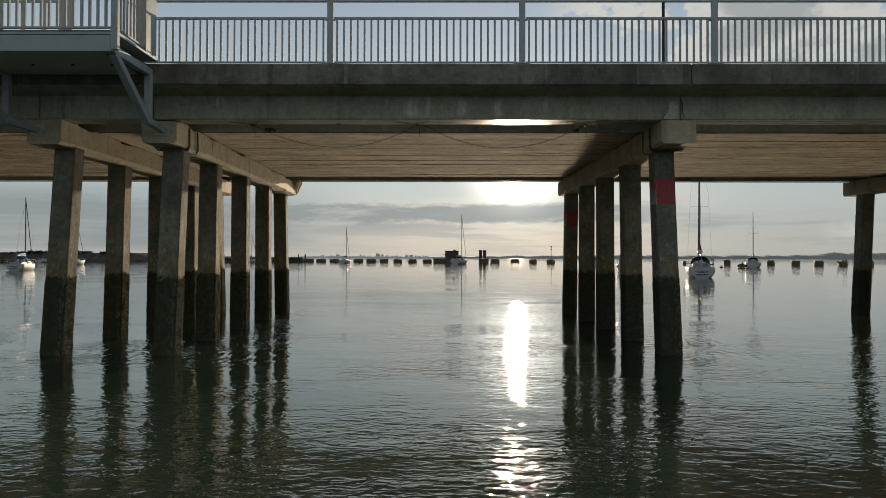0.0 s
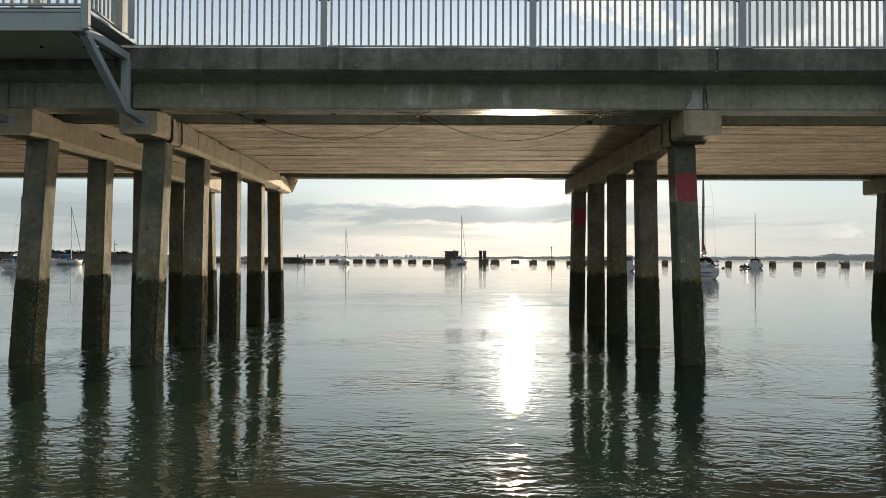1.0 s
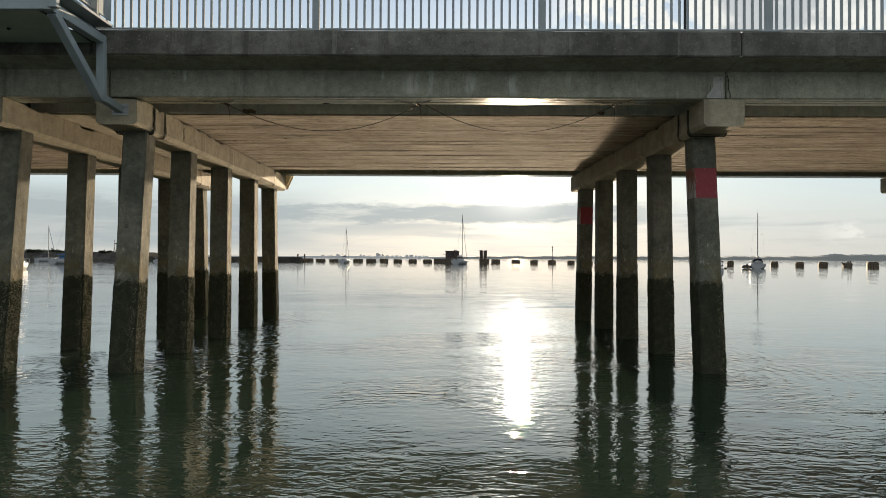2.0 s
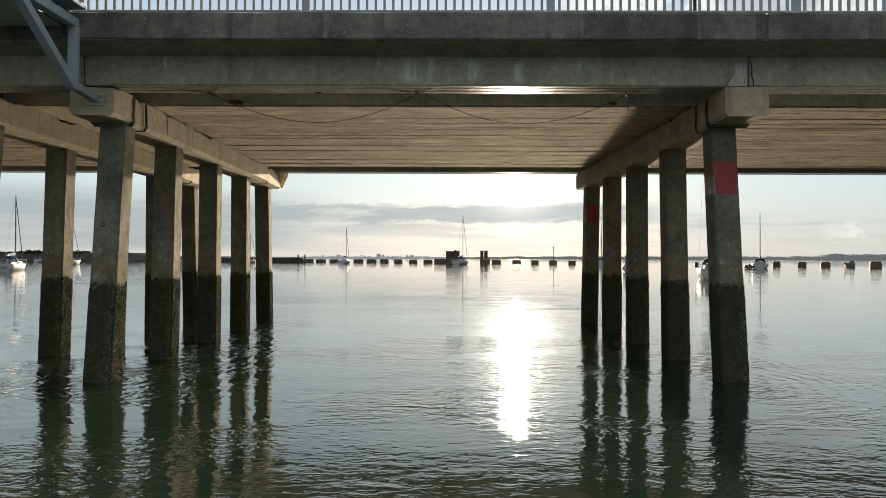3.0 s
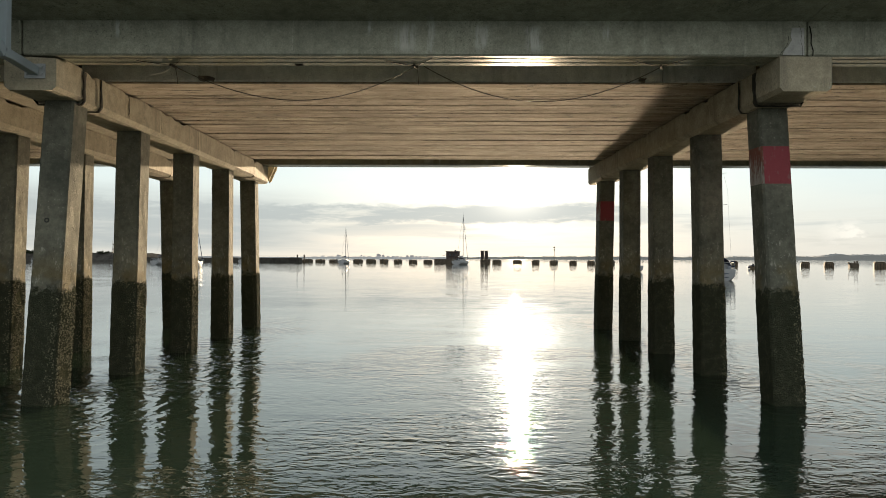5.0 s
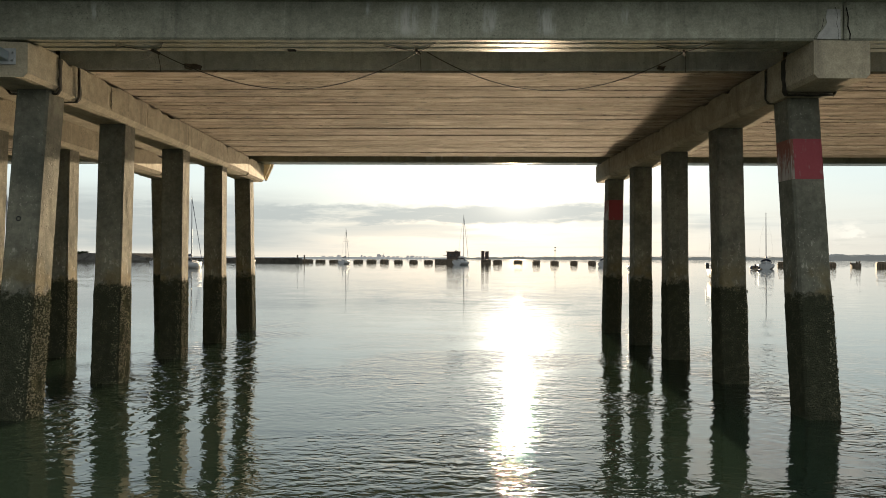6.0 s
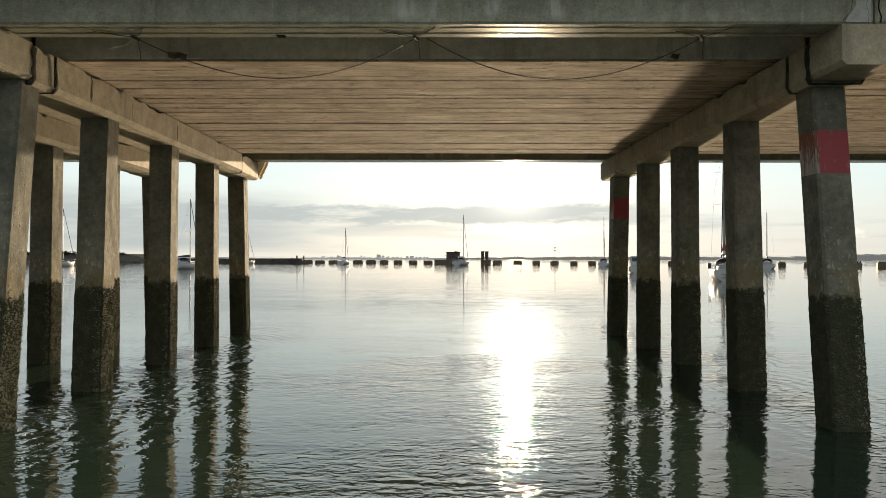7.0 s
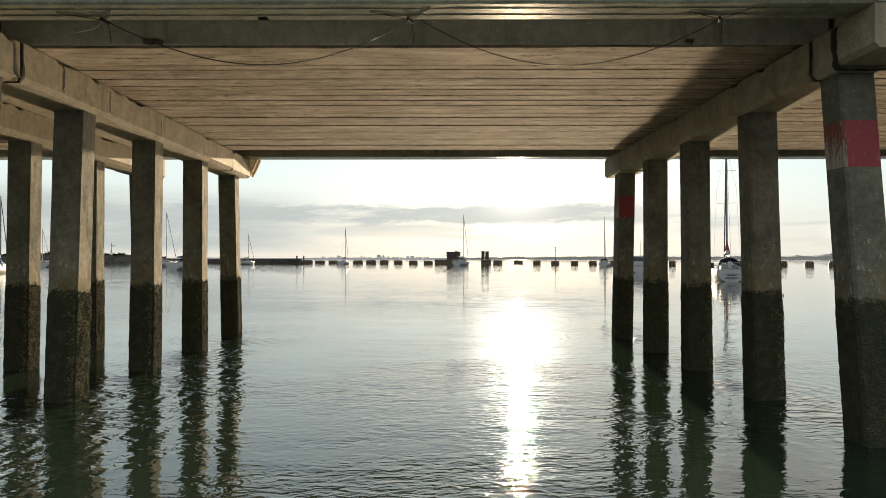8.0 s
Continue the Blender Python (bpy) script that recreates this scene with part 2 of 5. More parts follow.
    height = k.math("ADD", k.math("MULTIPLY", grain, 0.35), k.math("MULTIPLY", pits, 0.4))
    rough_height = k.math("MULTIPLY", k.math("SUBTRACT", 1.0, shells), 2.0)
    mixed = k.math("ADD", height, k.math("MULTIPLY", weedy, rough_height))
    finish(k, colour, 0.95, k.bump(mixed, 0.9, 0.010), Specular_IOR_Level=k.ramp(weedy, 0.0, 1.0, 0.12, 0.0))
    return m


def soffit_concrete(name):
    """Board-marked concrete of the deck beams: streaks along the boards, dark drips and pale laitance."""
    m, k = material(name)
    at = k.add("ShaderNodeNewGeometry").outputs["Position"]
    piece = k.add("ShaderNodeObjectInfo").outputs["Random"]
    shifted = k.add("ShaderNodeVectorMath")
    k.put(shifted.inputs[0], at)
    off = k.add("ShaderNodeCombineXYZ", X=k.math("MULTIPLY", piece, 37.0), Y=piece, Z=0.0).outputs[0]
    k.put(shifted.inputs[1], off)
    at2 = shifted.outputs[0]
    colour = k.mix(k.ramp(k.noise(at2, 0.7, 6, 0.6), 0.3, 0.7), (0.32, 0.262, 0.197), (0.50, 0.422, 0.328))
    lines = k.noise(k.scaled(at2, (0.40, 5.5, 5.5)), 1.0, 9, 0.75, 0.3)
    colour = k.mix(k.ramp(lines, 0.55, 0.66, 0.0, 0.5), colour, (0.13, 0.10, 0.075))
    hair = k.noise(k.scaled(at2, (0.7, 15.0, 15.0), (2, 7, 0)), 1.0, 7, 0.75, 0.2)
    colour = k.mix(k.ramp(hair, 0.55, 0.64, 0.0, 0.5), colour, (0.13, 0.10, 0.075))
    ticks = k.noise(k.scaled(at2, (3.0, 17.0, 17.0), (1, 3, 0)), 1.0, 7, 0.75)
    colour = k.mix(k.math("MULTIPLY", k.ramp(ticks, 0.56, 0.59), k.ramp(k.noise(k.scaled(at2, (1.0, 3.0, 3.0), (7, 0, 0)), 1.0, 5, 0.65), 0.42, 0.58, 0.25, 1.0)), colour, (0.055, 0.042, 0.034))
    nicks = k.noise(k.scaled(at2, (7.0, 30.0, 30.0), (4, 8, 0)), 1.0, 5, 0.7)
    colour = k.mix(k.math("MULTIPLY", k.ramp(nicks, 0.63, 0.65), 0.8), colour, (0.05, 0.04, 0.033))
    pale = k.noise(k.scaled(at2, (0.4, 9.0, 9.0), (5, 2, 0)), 1.0, 6, 0.6)
    colour = k.mix(k.ramp(pale, 0.58, 0.75, 0.0, 0.4), colour, (0.55, 0.49, 0.42))
    blot = k.noise(k.scaled(at2, (1.2, 3.0, 3.0)), 1.1, 7, 0.7)
    colour = k.mix(k.ramp(blot, 0.60, 0.72, 0.0, 0.35), colour, (0.15, 0.12, 0.09))
    colour = k.mix(k.ramp(piece, 0, 1, 0.0, 0.30), colour, (0.25, 0.21, 0.17))
    mottle = k.noise(k.scaled(at2, (1.6, 7.0, 7.0)), 1.0, 7, 0.72)
    colour = k.mix(1.0, colour, k.mix(k.ramp(mottle, 0.3, 0.7), (0.60, 0.58, 0.55), (1.25, 1.25, 1.25)), "MULTIPLY")
    chips = k.math("MULTIPLY", k.ramp(k.noise(k.scaled(at2, (3.2, 24.0, 24.0)), 1.0, 7, 0.75), 0.55, 0.62), k.ramp(k.noise(at2, 1.1, 4), 0.46, 0.58))
    colour = k.mix(k.math("MULTIPLY", chips, 0.85), colour, (0.06, 0.048, 0.038))
    grain = k.noise(at2, 30.0, 5, 0.7)
    height = k.math("ADD", k.math("MULTIPLY", lines, 1.4), k.math("MULTIPLY", grain, 0.3))
    finish(k, colour, 0.95, k.bump(height, 0.6, 0.012), Specular_IOR_Level=0.15)
    return m


def painted_steel(name, base, rust=(0.16, 0.07, 0.03), rough=0.5):
    m, k = material(name)
    at = k.add("ShaderNodeNewGeometry").outputs["Position"]
    grime = k.noise(at, 3.0, 6, 0.6)
    colour = k.mix(k.ramp(grime, 0.35, 0.75, 0.0, 0.35), base, tuple(c * 0.6 for c in base))
    spots = k.noise(at, 14.0, 6, 0.7)
    colour = k.mix(k.ramp(spots, 0.68, 0.76, 0.0, 0.7), colour, rust)
    finish(k, colour, rough, k.bump(k.noise(at, 60.0, 4), 0.12, 0.003), Specular_IOR_Level=0.12)
    return m


def plain(name, base, rough=0.5, metal=0.0, vary=0.25, scale=2.0, gloss=0.18):
    m, k = material(name)
    at = k.add("ShaderNodeNewGeometry").outputs["Position"]
    wear = k.noise(at, scale, 6, 0.65)
    colour = k.mix(k.ramp(wear, 0.35, 0.7), base, tuple(c * (1 - vary) for c in base))
    finish(k, colour, rough, k.bump(k.noise(at, scale * 12, 4), 0.15, 0.004), metal, Specular_IOR_Level=gloss)
    return m


def water_material():
    """Calm estuary water, green-brown in depth, with fine wind ripples and slow swirls of the tide."""
    m, k = material("estuary_water")
    at = k.add("ShaderNodeNewGeometry").outputs["Position"]
    px, py = k.split(at)[0], k.split(at)[1]
    # breeze-ruffled patches between slicks
    patch = k.ramp(k.noise(k.scaled(at, (0.26, 0.40, 0.1), (2, 1, 0), 0.2), 1.0, 4, 0.6, 0.9), 0.40, 0.60, 0.36, 1.55)
    slicks = k.ramp(k.noise(k.scaled(at, (0.05, 0.16, 0.1), (5, 3, 0), 0.1), 1.0, 4, 0.6, 0.5), 0.40, 0.60, 0.5, 1.1)
    swell = k.noise(k.scaled(at, (0.40, 0.80, 1.0), turn=0.12), 1.0, 2, 0.5, 0.6)
    chop = k.noise(k.scaled(at, (1.5, 2.7, 1.0), turn=0.22), 1.0, 2, 0.45, 0.7)
    ripples = k.noise(k.scaled(at, (6.2, 10.0, 1.0), turn=0.16), 1.0, 2, 0.45, 0.6)
    fine = k.noise(k.scaled(at, (15.0, 23.0, 1.0), turn=-0.25), 1.0, 2, 0.5, 0.4)
    chop, ripples, fine, swell = (k.math("SUBTRACT", w, 0.5) for w in (chop, ripples, fine, swell))
    height = k.math("MULTIPLY", k.math("ADD", k.math("MULTIPLY", chop, WAVES[1]), k.math("ADD", k.math("MULTIPLY", ripples, WAVES[2]), k.math("MULTIPLY", fine, WAVES[3]))), patch)
    height = k.math("ADD", k.math("MULTIPLY", swell, WAVES[0]), height)
    # the open water beyond the pier lies calmer than the race between the piles
    calm = k.math("MULTIPLY", k.ramp(py, 8.5, 15.0, 1.5, 0.95), k.math("MULTIPLY", k.ramp(py, 15.0, 34.0, 1.0, 0.16), k.ramp(py, 34.0, 140.0, 1.0, 0.4)))
    height = k.math("MULTIPLY", height, k.math("MULTIPLY", calm, slicks))
    # long low ripples on the open water
    lop = k.math("SUBTRACT", k.noise(k.scaled(at, (0.9, 2.7, 1.0), (3, 5, 0), -0.08), 1.0, 0, 0.5), 0.5)
    height = k.math("ADD", height, k.math("MULTIPLY", k.math("MULTIPLY", lop, WAVES[4]), k.math("MULTIPLY", k.ramp(py, 18.0, 40.0), slicks)))
    # rings and eddies shed by the piles nearest the camera
    for cx, cy in EDDIES:
        dx, dy = k.math("SUBTRACT", px, cx), k.math("SUBTRACT", py, cy)
        far = k.math("SQRT", k.math("ADD", k.math("MULTIPLY", dx, dx), k.math("MULTIPLY", k.math("MULTIPLY", dy, dy), 0.45)))
        wobble = k.math("ADD", k.math("MULTIPLY", far, 26.0), k.math("MULTIPLY", k.math("ADD", ripples, chop), 7.0))
        wake = k.math("MULTIPLY", k.ramp(far, 0.18, 2.6, 0.0052, 0.0), k.ramp(dx, -0.7, 0.25, 0.2, 1.0))
        height = k.math("ADD", height, k.math("MULTIPLY", k.math("MULTIPLY", k.math("SINE", wobble), wake), k.ramp(swell, -0.12, 0.08, 0.35, 1.2)))
    silt = k.noise(k.scaled(at, (0.2, 0.2, 0.2)), 1.0, 4)
    colour = k.mix(silt, (0.011, 0.021, 0.014), (0.017, 0.029, 0.020))
    finish(k, colour, k.ramp(py, 50.0, 170.0, 0.008, 0.022), k.bump(height, 1.0, 1.0), IOR=1.5)
    return m


EDDIES = ((-5.51, 13.82), (-5.56, 16.07), (-5.59, 18.49), (-5.64, 20.85), (-5.70, 23.40), (-7.45, 13.78), (3.34, 14.03), (3.27, 16.26), (3.24, 18.65), (3.17, 23.2))
WAVES = (0.014, 0.0115, 0.0085, 0.0022, 0.0105)
M_WATER = water_material()
M_DECK = concrete("fascia_concrete", (0.182, 0.179, 0.161), (0.078, 0.077, 0.07))
LIME = ((-1.62, 0.05, 4.46, 4.28), (-1.20, 0.17, 4.44, 4.08), (-0.93, 0.06, 4.47, 4.08), (-0.35, 0.09, 4.42, 4.10), (0.25, 0.13, 4.40, 4.08), (-4.55, 0.03, 4.46, 4.25), (1.10, 0.05, 4.40, 4.22))
M_GIRDER = concrete("girder_concrete", (0.365, 0.37, 0.30), (0.275, 0.278, 0.225), stain=(0.17, 0.17, 0.14), rough=0.19, gloss=0.022, relief=0.08, lime=LIME)
M_DIAPHRAGM = concrete("diaphragm_concrete", (0.64, 0.65, 0.62), (0.52, 0.53, 0.51), stain=(0.30, 0.30, 0.28), gloss=0.1)
M_HOLE = plain("dark_void", (0.012, 0.011, 0.010), 1.0, gloss=0.0)
M_CAP = concrete("cap_concrete", (0.41, 0.362, 0.265), (0.32, 0.282, 0.207), stain=(0.21, 0.186, 0.142), relief=0.22)
M_SOFFIT = soffit_concrete("board_marked_concrete")
M_PILE = pile_concrete("pile_concrete")
M_PILE_RED = pile_concrete("pile_concrete_red_band", band=True)
M_BARNACLE = plain("barnacle_shell", (0.215, 0.20, 0.135), 0.85, 0.0, 0.65, 22.0, 0.1)
M_REPAIR = plain("repair_mortar", (0.47, 0.47, 0.45), 0.9, 0.0, 0.35, 6.0)
M_RAIL = painted_steel("railing_grey_paint", (0.31, 0.35, 0.375))
# warmer copy of the railing grey, with the sun's cream tint in its colour
M_SUNLIT_GREY = painted_steel("platform_grey_paint", (0.30, 0.305, 0.29))
M_PLATFORM = painted_steel("platform_steel", (0.28, 0.33, 0.35))
M_UNDERSIDE = painted_steel("underside_paint", (0.36, 0.43, 0.38))
M_PLATE = plain("galvanised_plate", (0.40, 0.42, 0.43), 0.65, 0.2)
M_DARK = plain("dark_steel", (0.03, 0.03, 0.032), 0.5)
M_SEAL = plain("bitumen_sealant", (0.085, 0.08, 0.067), 0.8, 0.0, 0.4, 9.0)
M_RUST = plain("rusted_iron", (0.15, 0.125, 0.10), 0.9, 0.0, 0.5, 14.0)
M_CABLE = plain("dark_cable", (0.06, 0.05, 0.042), 0.6)
M_PALE_CABLE = plain("pale_cable", (0.62, 0.60, 0.55), 0.5)
M_ROAD = plain("deck_surfacing", (0.06, 0.06, 0.06), 0.9)
M_TIMBER = plain("wet_timber", (0.11, 0.09, 0.068), 0.8, 0.0, 0.5, 1.5)
M_TIMBER_TOP = plain("weathered_timber", (0.16, 0.12, 0.08), 0.8, 0.0, 0.4, 1.5)
M_BRICK = plain("sooty_brick", (0.07, 0.055, 0.05), 0.9, 0.0, 0.4, 0.8)
M_ROCK = plain("breakwater_stone", (0.075, 0.07, 0.062), 1.0, 0.0, 0.5, 0.3, 0.0)
M_SCRUB = plain("scrub_leaves", (0.035, 0.042, 0.025), 1.0, 0.0, 0.5, 0.4, 0.0)
M_GRP = plain("white_gelcoat", (0.30, 0.31, 0.32), 0.6, 0.0, 0.1)
M_BLUE = plain("blue_canvas", (0.06, 0.16, 0.30), 0.8)
M_NAVY = plain("navy_canvas", (0.03, 0.04, 0.07), 0.8)
M_RED = plain("red_canvas", (0.19, 0.055, 0.045), 0.8)
M_ALLOY = plain("mast_alloy", (0.17, 0.17, 0.175), 0.55, 0.2)
M_TINT = plain("tinted_acrylic", (0.02, 0.025, 0.03), 0.12, gloss=0.5)
M_STRIPE = plain("hull_stripe", (0.05, 0.07, 0.12), 0.35)


# ---- building blocks ----
def part(name, bm, mat, parent=None, label=""):
    """Links a bmesh as one mesh object, under a thing or a part if one is given."""
    mesh = bpy.data.meshes.new(name)
    bm.to_mesh(mesh)
    bm.free()
    mesh.materials.append(mat)
    ob = new(name, mesh)
    ob.parent = parent
    if label:
        tagged(ob, label)
    return ob


def again(ob, m, parent=None):
    """Another object on the same mesh, for alike pieces."""
    o = new(ob.name.split(".")[0], ob.data)
    o.parent = parent or ob.parent
    o.matrix_basis = m
    return o


def box(bm, x0, x1, y0, y1, z0, z1, bevel=0.0, m=None):
    made = bmesh.ops.create_cube(bm, size=1.0)
    verts = made["verts"]
    for v in verts:
        v.co = Vector((x0 + (v.co.x + 0.5) * (x1 - x0), y0 + (v.co.y + 0.5) * (y1 - y0), z0 + (v.co.z + 0.5) * (z1 - z0)))
    if m:
        bmesh.ops.transform(bm, matrix=m, verts=verts)
    if bevel:
        edges = list({e for v in verts for e in v.link_edges})
        bmesh.ops.bevel(bm, geom=edges, offset=bevel, segments=1, affect="EDGES", profile=0.5)
    return bm


def a_box(x0, x1, y0, y1, z0, z1, bevel=0.0, m=None):
    return box(bmesh.new(), x0, x1, y0, y1, z0, z1, bevel, m)


def tube(bm, points, radius, sides=8, closed_ends=True):
    """A round bar along points; radius is one number or one per point."""
    points = [Vector(p) for p in points]
    radii = radius if isinstance(radius, (list, tuple)) else [radius] * len(points)
    rings = []
    for k, p in enumerate(points):
        ahead = (points[min(k + 1, len(points) - 1)] - points[max(k - 1, 0)]).normalized()
        side = ahead.cross(Vector((0, 0, 1)) if abs(ahead.z) < 0.9 else Vector((1, 0, 0))).normalized()
        up = side.cross(ahead)
        rings.append([bm.verts.new(p + radii[k] * (math.cos(a) * side + math.sin(a) * up)) for a in (2 * math.pi * j / sides for j in range(sides))])
    for a, b in zip(rings, rings[1:]):
        for j in range(sides):
            bm.faces.new((a[j], a[(j + 1) % sides], b[(j + 1) % sides], b[j]))
    if closed_ends:
        bm.faces.new(rings[0][::-1])
        bm.faces.new(rings[-1])
    bmesh.ops.recalc_face_normals(bm, faces=bm.faces)
    return bm


def a_tube(points, radius, sides=8):
    return tube(bmesh.new(), points, radius, sides)


def bar(bm, a, b, wide, deep, bevel=0.0):
    """A rectangular bar from a to b; wide lies level, deep upright to it."""
    a, b = Vector(a), Vector(b)
    turn = (b - a).to_track_quat("Y", "Z").to_matrix().to_4x4()
    return box(bm, -wide / 2, wide / 2, 0, (b - a).length, -deep / 2, deep / 2, bevel, Matrix.Translation(a) @ turn)


def a_bar(a, b, wide, deep, bevel=0.0):
    return bar(bmesh.new(), a, b, wide, deep, bevel)


def roughen(bm, amount, scale, seed=0.0):
    for v in bm.verts:
        p = v.co * scale + Vector((seed, seed * 0.7, seed * 0.3))
        v.co += amount * Vector(noise.noise_vector(p))
    return bm


def empty(name, at=(0, 0, 0), turn=0.0):
    ob = new(name)
    ob.empty_display_size = 0.3
    ob.matrix_basis = pose(*at, 0, 0, turn)
    return ob


# ---- water ----
def build_water():
    bm = bmesh.new()
    xs = [-4500, -1500, -500, -150, -50, -20, 20, 50, 150, 500, 1500, 4500]
    ys = [-900, -200, -50, -10, 10, 30, 60, 120, 300, 900, 2400, 4600]
    grid = [[bm.verts.new((x, y, 0)) for x in xs] for y in ys]
    for a, b in zip(grid, grid[1:]):
        for j in range(len(xs) - 1):
            bm.faces.new((a[j], a[j + 1], b[j + 1], b[j]))
    tagged(part("water", bm, M_WATER), "calm grey-green estuary water with small ripples", "water", kind="structure")


build_water()

# ---- the pier ----
NEAR, FAR = 13.50, 23.60             # ends of the pile caps
FASCIA, FASCIA_FAR = 12.95, 24.15    # outer faces of the deck
CAP_LO, CAP_HI = 3.65, 4.07
SOFFIT, SLAB_LO, FASCIA_LO, DECK = 4.07, 4.52, 4.538, 4.893
PLANKS = (14.86, 22.20)
BENTS = (-25.33, -16.43, -7.53, -5.55, 3.37, 12.27, 21.17, 30.07)
JOINTS = (-29.0, -25.3, -16.4, -7.62, -5.66, 3.40, 12.3, 21.2, 30.1, 33.5)
PILE_W = 0.37
BATTER = (0.112, 0.045, 0.015, -0.005, -0.08)
# degrees off square, and each pile's head: its shift along the pier and its place across it
WEST = (0.5, ((0.036, 14.23), (0.018, 16.23), (0.002, 18.54), (-0.022, 20.83), (-0.064, 23.11)))
FARWEST = (0.5, ((0.085, 14.19), (-0.066, 16.56), (-0.042, 18.61), (-0.066, 20.83), (-0.086, 23.13)))
EAST = (1.15, ((-0.01, 14.44), (-0.033, 16.42), (-0.01, 18.70), (-0.01, 20.75), (-0.01, 22.90)))


def pile_mesh(batter, seed):
    """A square pile from the cap to below the water, chamfered, leaning, and rough with growth below high water."""
    bm = bmesh.new()
    h, c = PILE_W / 2, 0.025
    outline = [(-h + c, -h), (h - c, -h), (h, -h + c), (h, h - c), (h - c, h), (-h + c, h), (-h, h - c), (-h, -h + c)]
    fine = []
    for (x0, y0), (x1, y1) in zip(outline, outline[1:] + outline[:1]):
        n = 11 if abs(x1 - x0) + abs(y1 - y0) > 0.1 else 1
        fine += [(x0 + (x1 - x0) * j / n, y0 + (y1 - y0) * j / n) for j in range(n)]
    heights = [CAP_LO + 0.02] + [3.5 - 0.25 * j for j in range(8)] + [1.6 - 0.027 * j for j in range(70)] + [-0.6, -1.6]
    rings = []
    for z in heights:
        ring = []
        growth = min(1.0, max(0.0, (1.50 - z) / 0.3))
        for x, y in fine:
            p = Vector((x, y, z))
            out = Vector((x, y, 0)).normalized()
            swell = growth * (0.010 + 0.006 * max(0.0, noise.noise(p * 6 + Vector((seed, 0, 0)))) + 0.0025 * noise.noise(p * 26 + Vector((0, seed, 0))) + 0.003 * noise.noise(p * 60))
            swell += 0.018 * max(0.0, noise.noise(p * 13 + Vector((seed, 9, 0))) - 0.12) * min(1.0, max(0.0, (1.0 - z) / 0.7))
            chip = 0.004 * noise.noise(p * 9 + Vector((0, 0, seed)))
            p += out * (swell + chip)
            p.y -= batter * (CAP_LO - z)
            ring.append(bm.verts.new(p))
        rings.append(ring)
    n = len(fine)
    for a, b in zip(rings, rings[1:]):
        for j in range(n):
            bm.faces.new((a[j], b[j], b[(j + 1) % n], a[(j + 1) % n]))
    bm.faces.new(rings[-1][::-1])
    bm.faces.new(rings[0])
    bmesh.ops.recalc_face_normals(bm, faces=bm.faces)
    return bm


def cap_block(y0, y1, half, lo, hi, seed):
    bm = a_box(-half, half, y0, y1, lo, hi)
    long = [e for e in bm.edges if abs(e.verts[0].co.y - e.verts[1].co.y) > 0.1]
    bmesh.ops.bevel(bm, geom=[e for e in long if e.verts[0].co.z < (lo + hi) / 2], offset=0.06 if y1 - y0 > 2 else 0.045, segments=1, affect="EDGES")
    bmesh.ops.bisect_plane(bm, geom=bm.verts[:] + bm.edges[:] + bm.faces[:], plane_co=(0, 0, hi - 0.045), plane_no=(0, 0, 1))
    cuts = int((y1 - y0) / 0.07)
    bmesh.ops.subdivide_edges(bm, edges=[e for e in bm.edges if abs(e.verts[0].co.y - e.verts[1].co.y) > 0.3], cuts=cuts, use_grid_fill=True)
    for v in bm.verts:
        if v.co.z > hi - 0.001:
            side = 1 if v.co.x > 0 else -1
            spall = max(0.0, noise.noise(Vector((v.co.y * 3.7, seed + side * 7, 0))) - 0.12) * (0.5 + abs(noise.noise(Vector((v.co.y * 11, seed, 3)))) * 2)
            v.co.z -= 0.075 * spall
            v.co.x -= side * 0.03 * spall
    return roughen(bm, 0.003, 6.0, seed)


def joint_seal(y0, y1, seed):
    """A ragged band of sealant that wraps both sides and the underside of the cap at a joint."""
    bm = bmesh.new()
    path = [(-0.304, CAP_HI - 0.03 - 0.05 * j) for j in range(8)] + [(-0.27 + 0.06 * j, CAP_LO - 0.012) for j in range(10)] + [(0.304, CAP_HI - 0.38 + 0.05 * j) for j in range(8)]
    rows = []
    for k, (px, pz) in enumerate(path):
        a = y0 + 0.045 * noise.noise(Vector((k * 0.45, seed, 0))) - (0.05 if 15 < k and pz > CAP_LO + 0.12 else 0.0) * max(0.0, noise.noise(Vector((k * 0.3, seed, 5))))
        b = y1 + 0.03 * noise.noise(Vector((k * 0.5, seed, 9)))
        rows.append([bm.verts.new((px, a, pz)), bm.verts.new((px * 1.012, (a + b) / 2, pz - (0.012 if 7 < k < 18 else 0.0))), bm.verts.new((px, b, pz))])
    for a, b in zip(rows, rows[1:]):
        for j in range(2):
            bm.faces.new((a[j], a[j + 1], b[j + 1], b[j]))
    bmesh.ops.solidify(bm, geom=bm.faces[:], thickness=0.012)
    bmesh.ops.recalc_face_normals(bm, faces=bm.faces)
    return bm


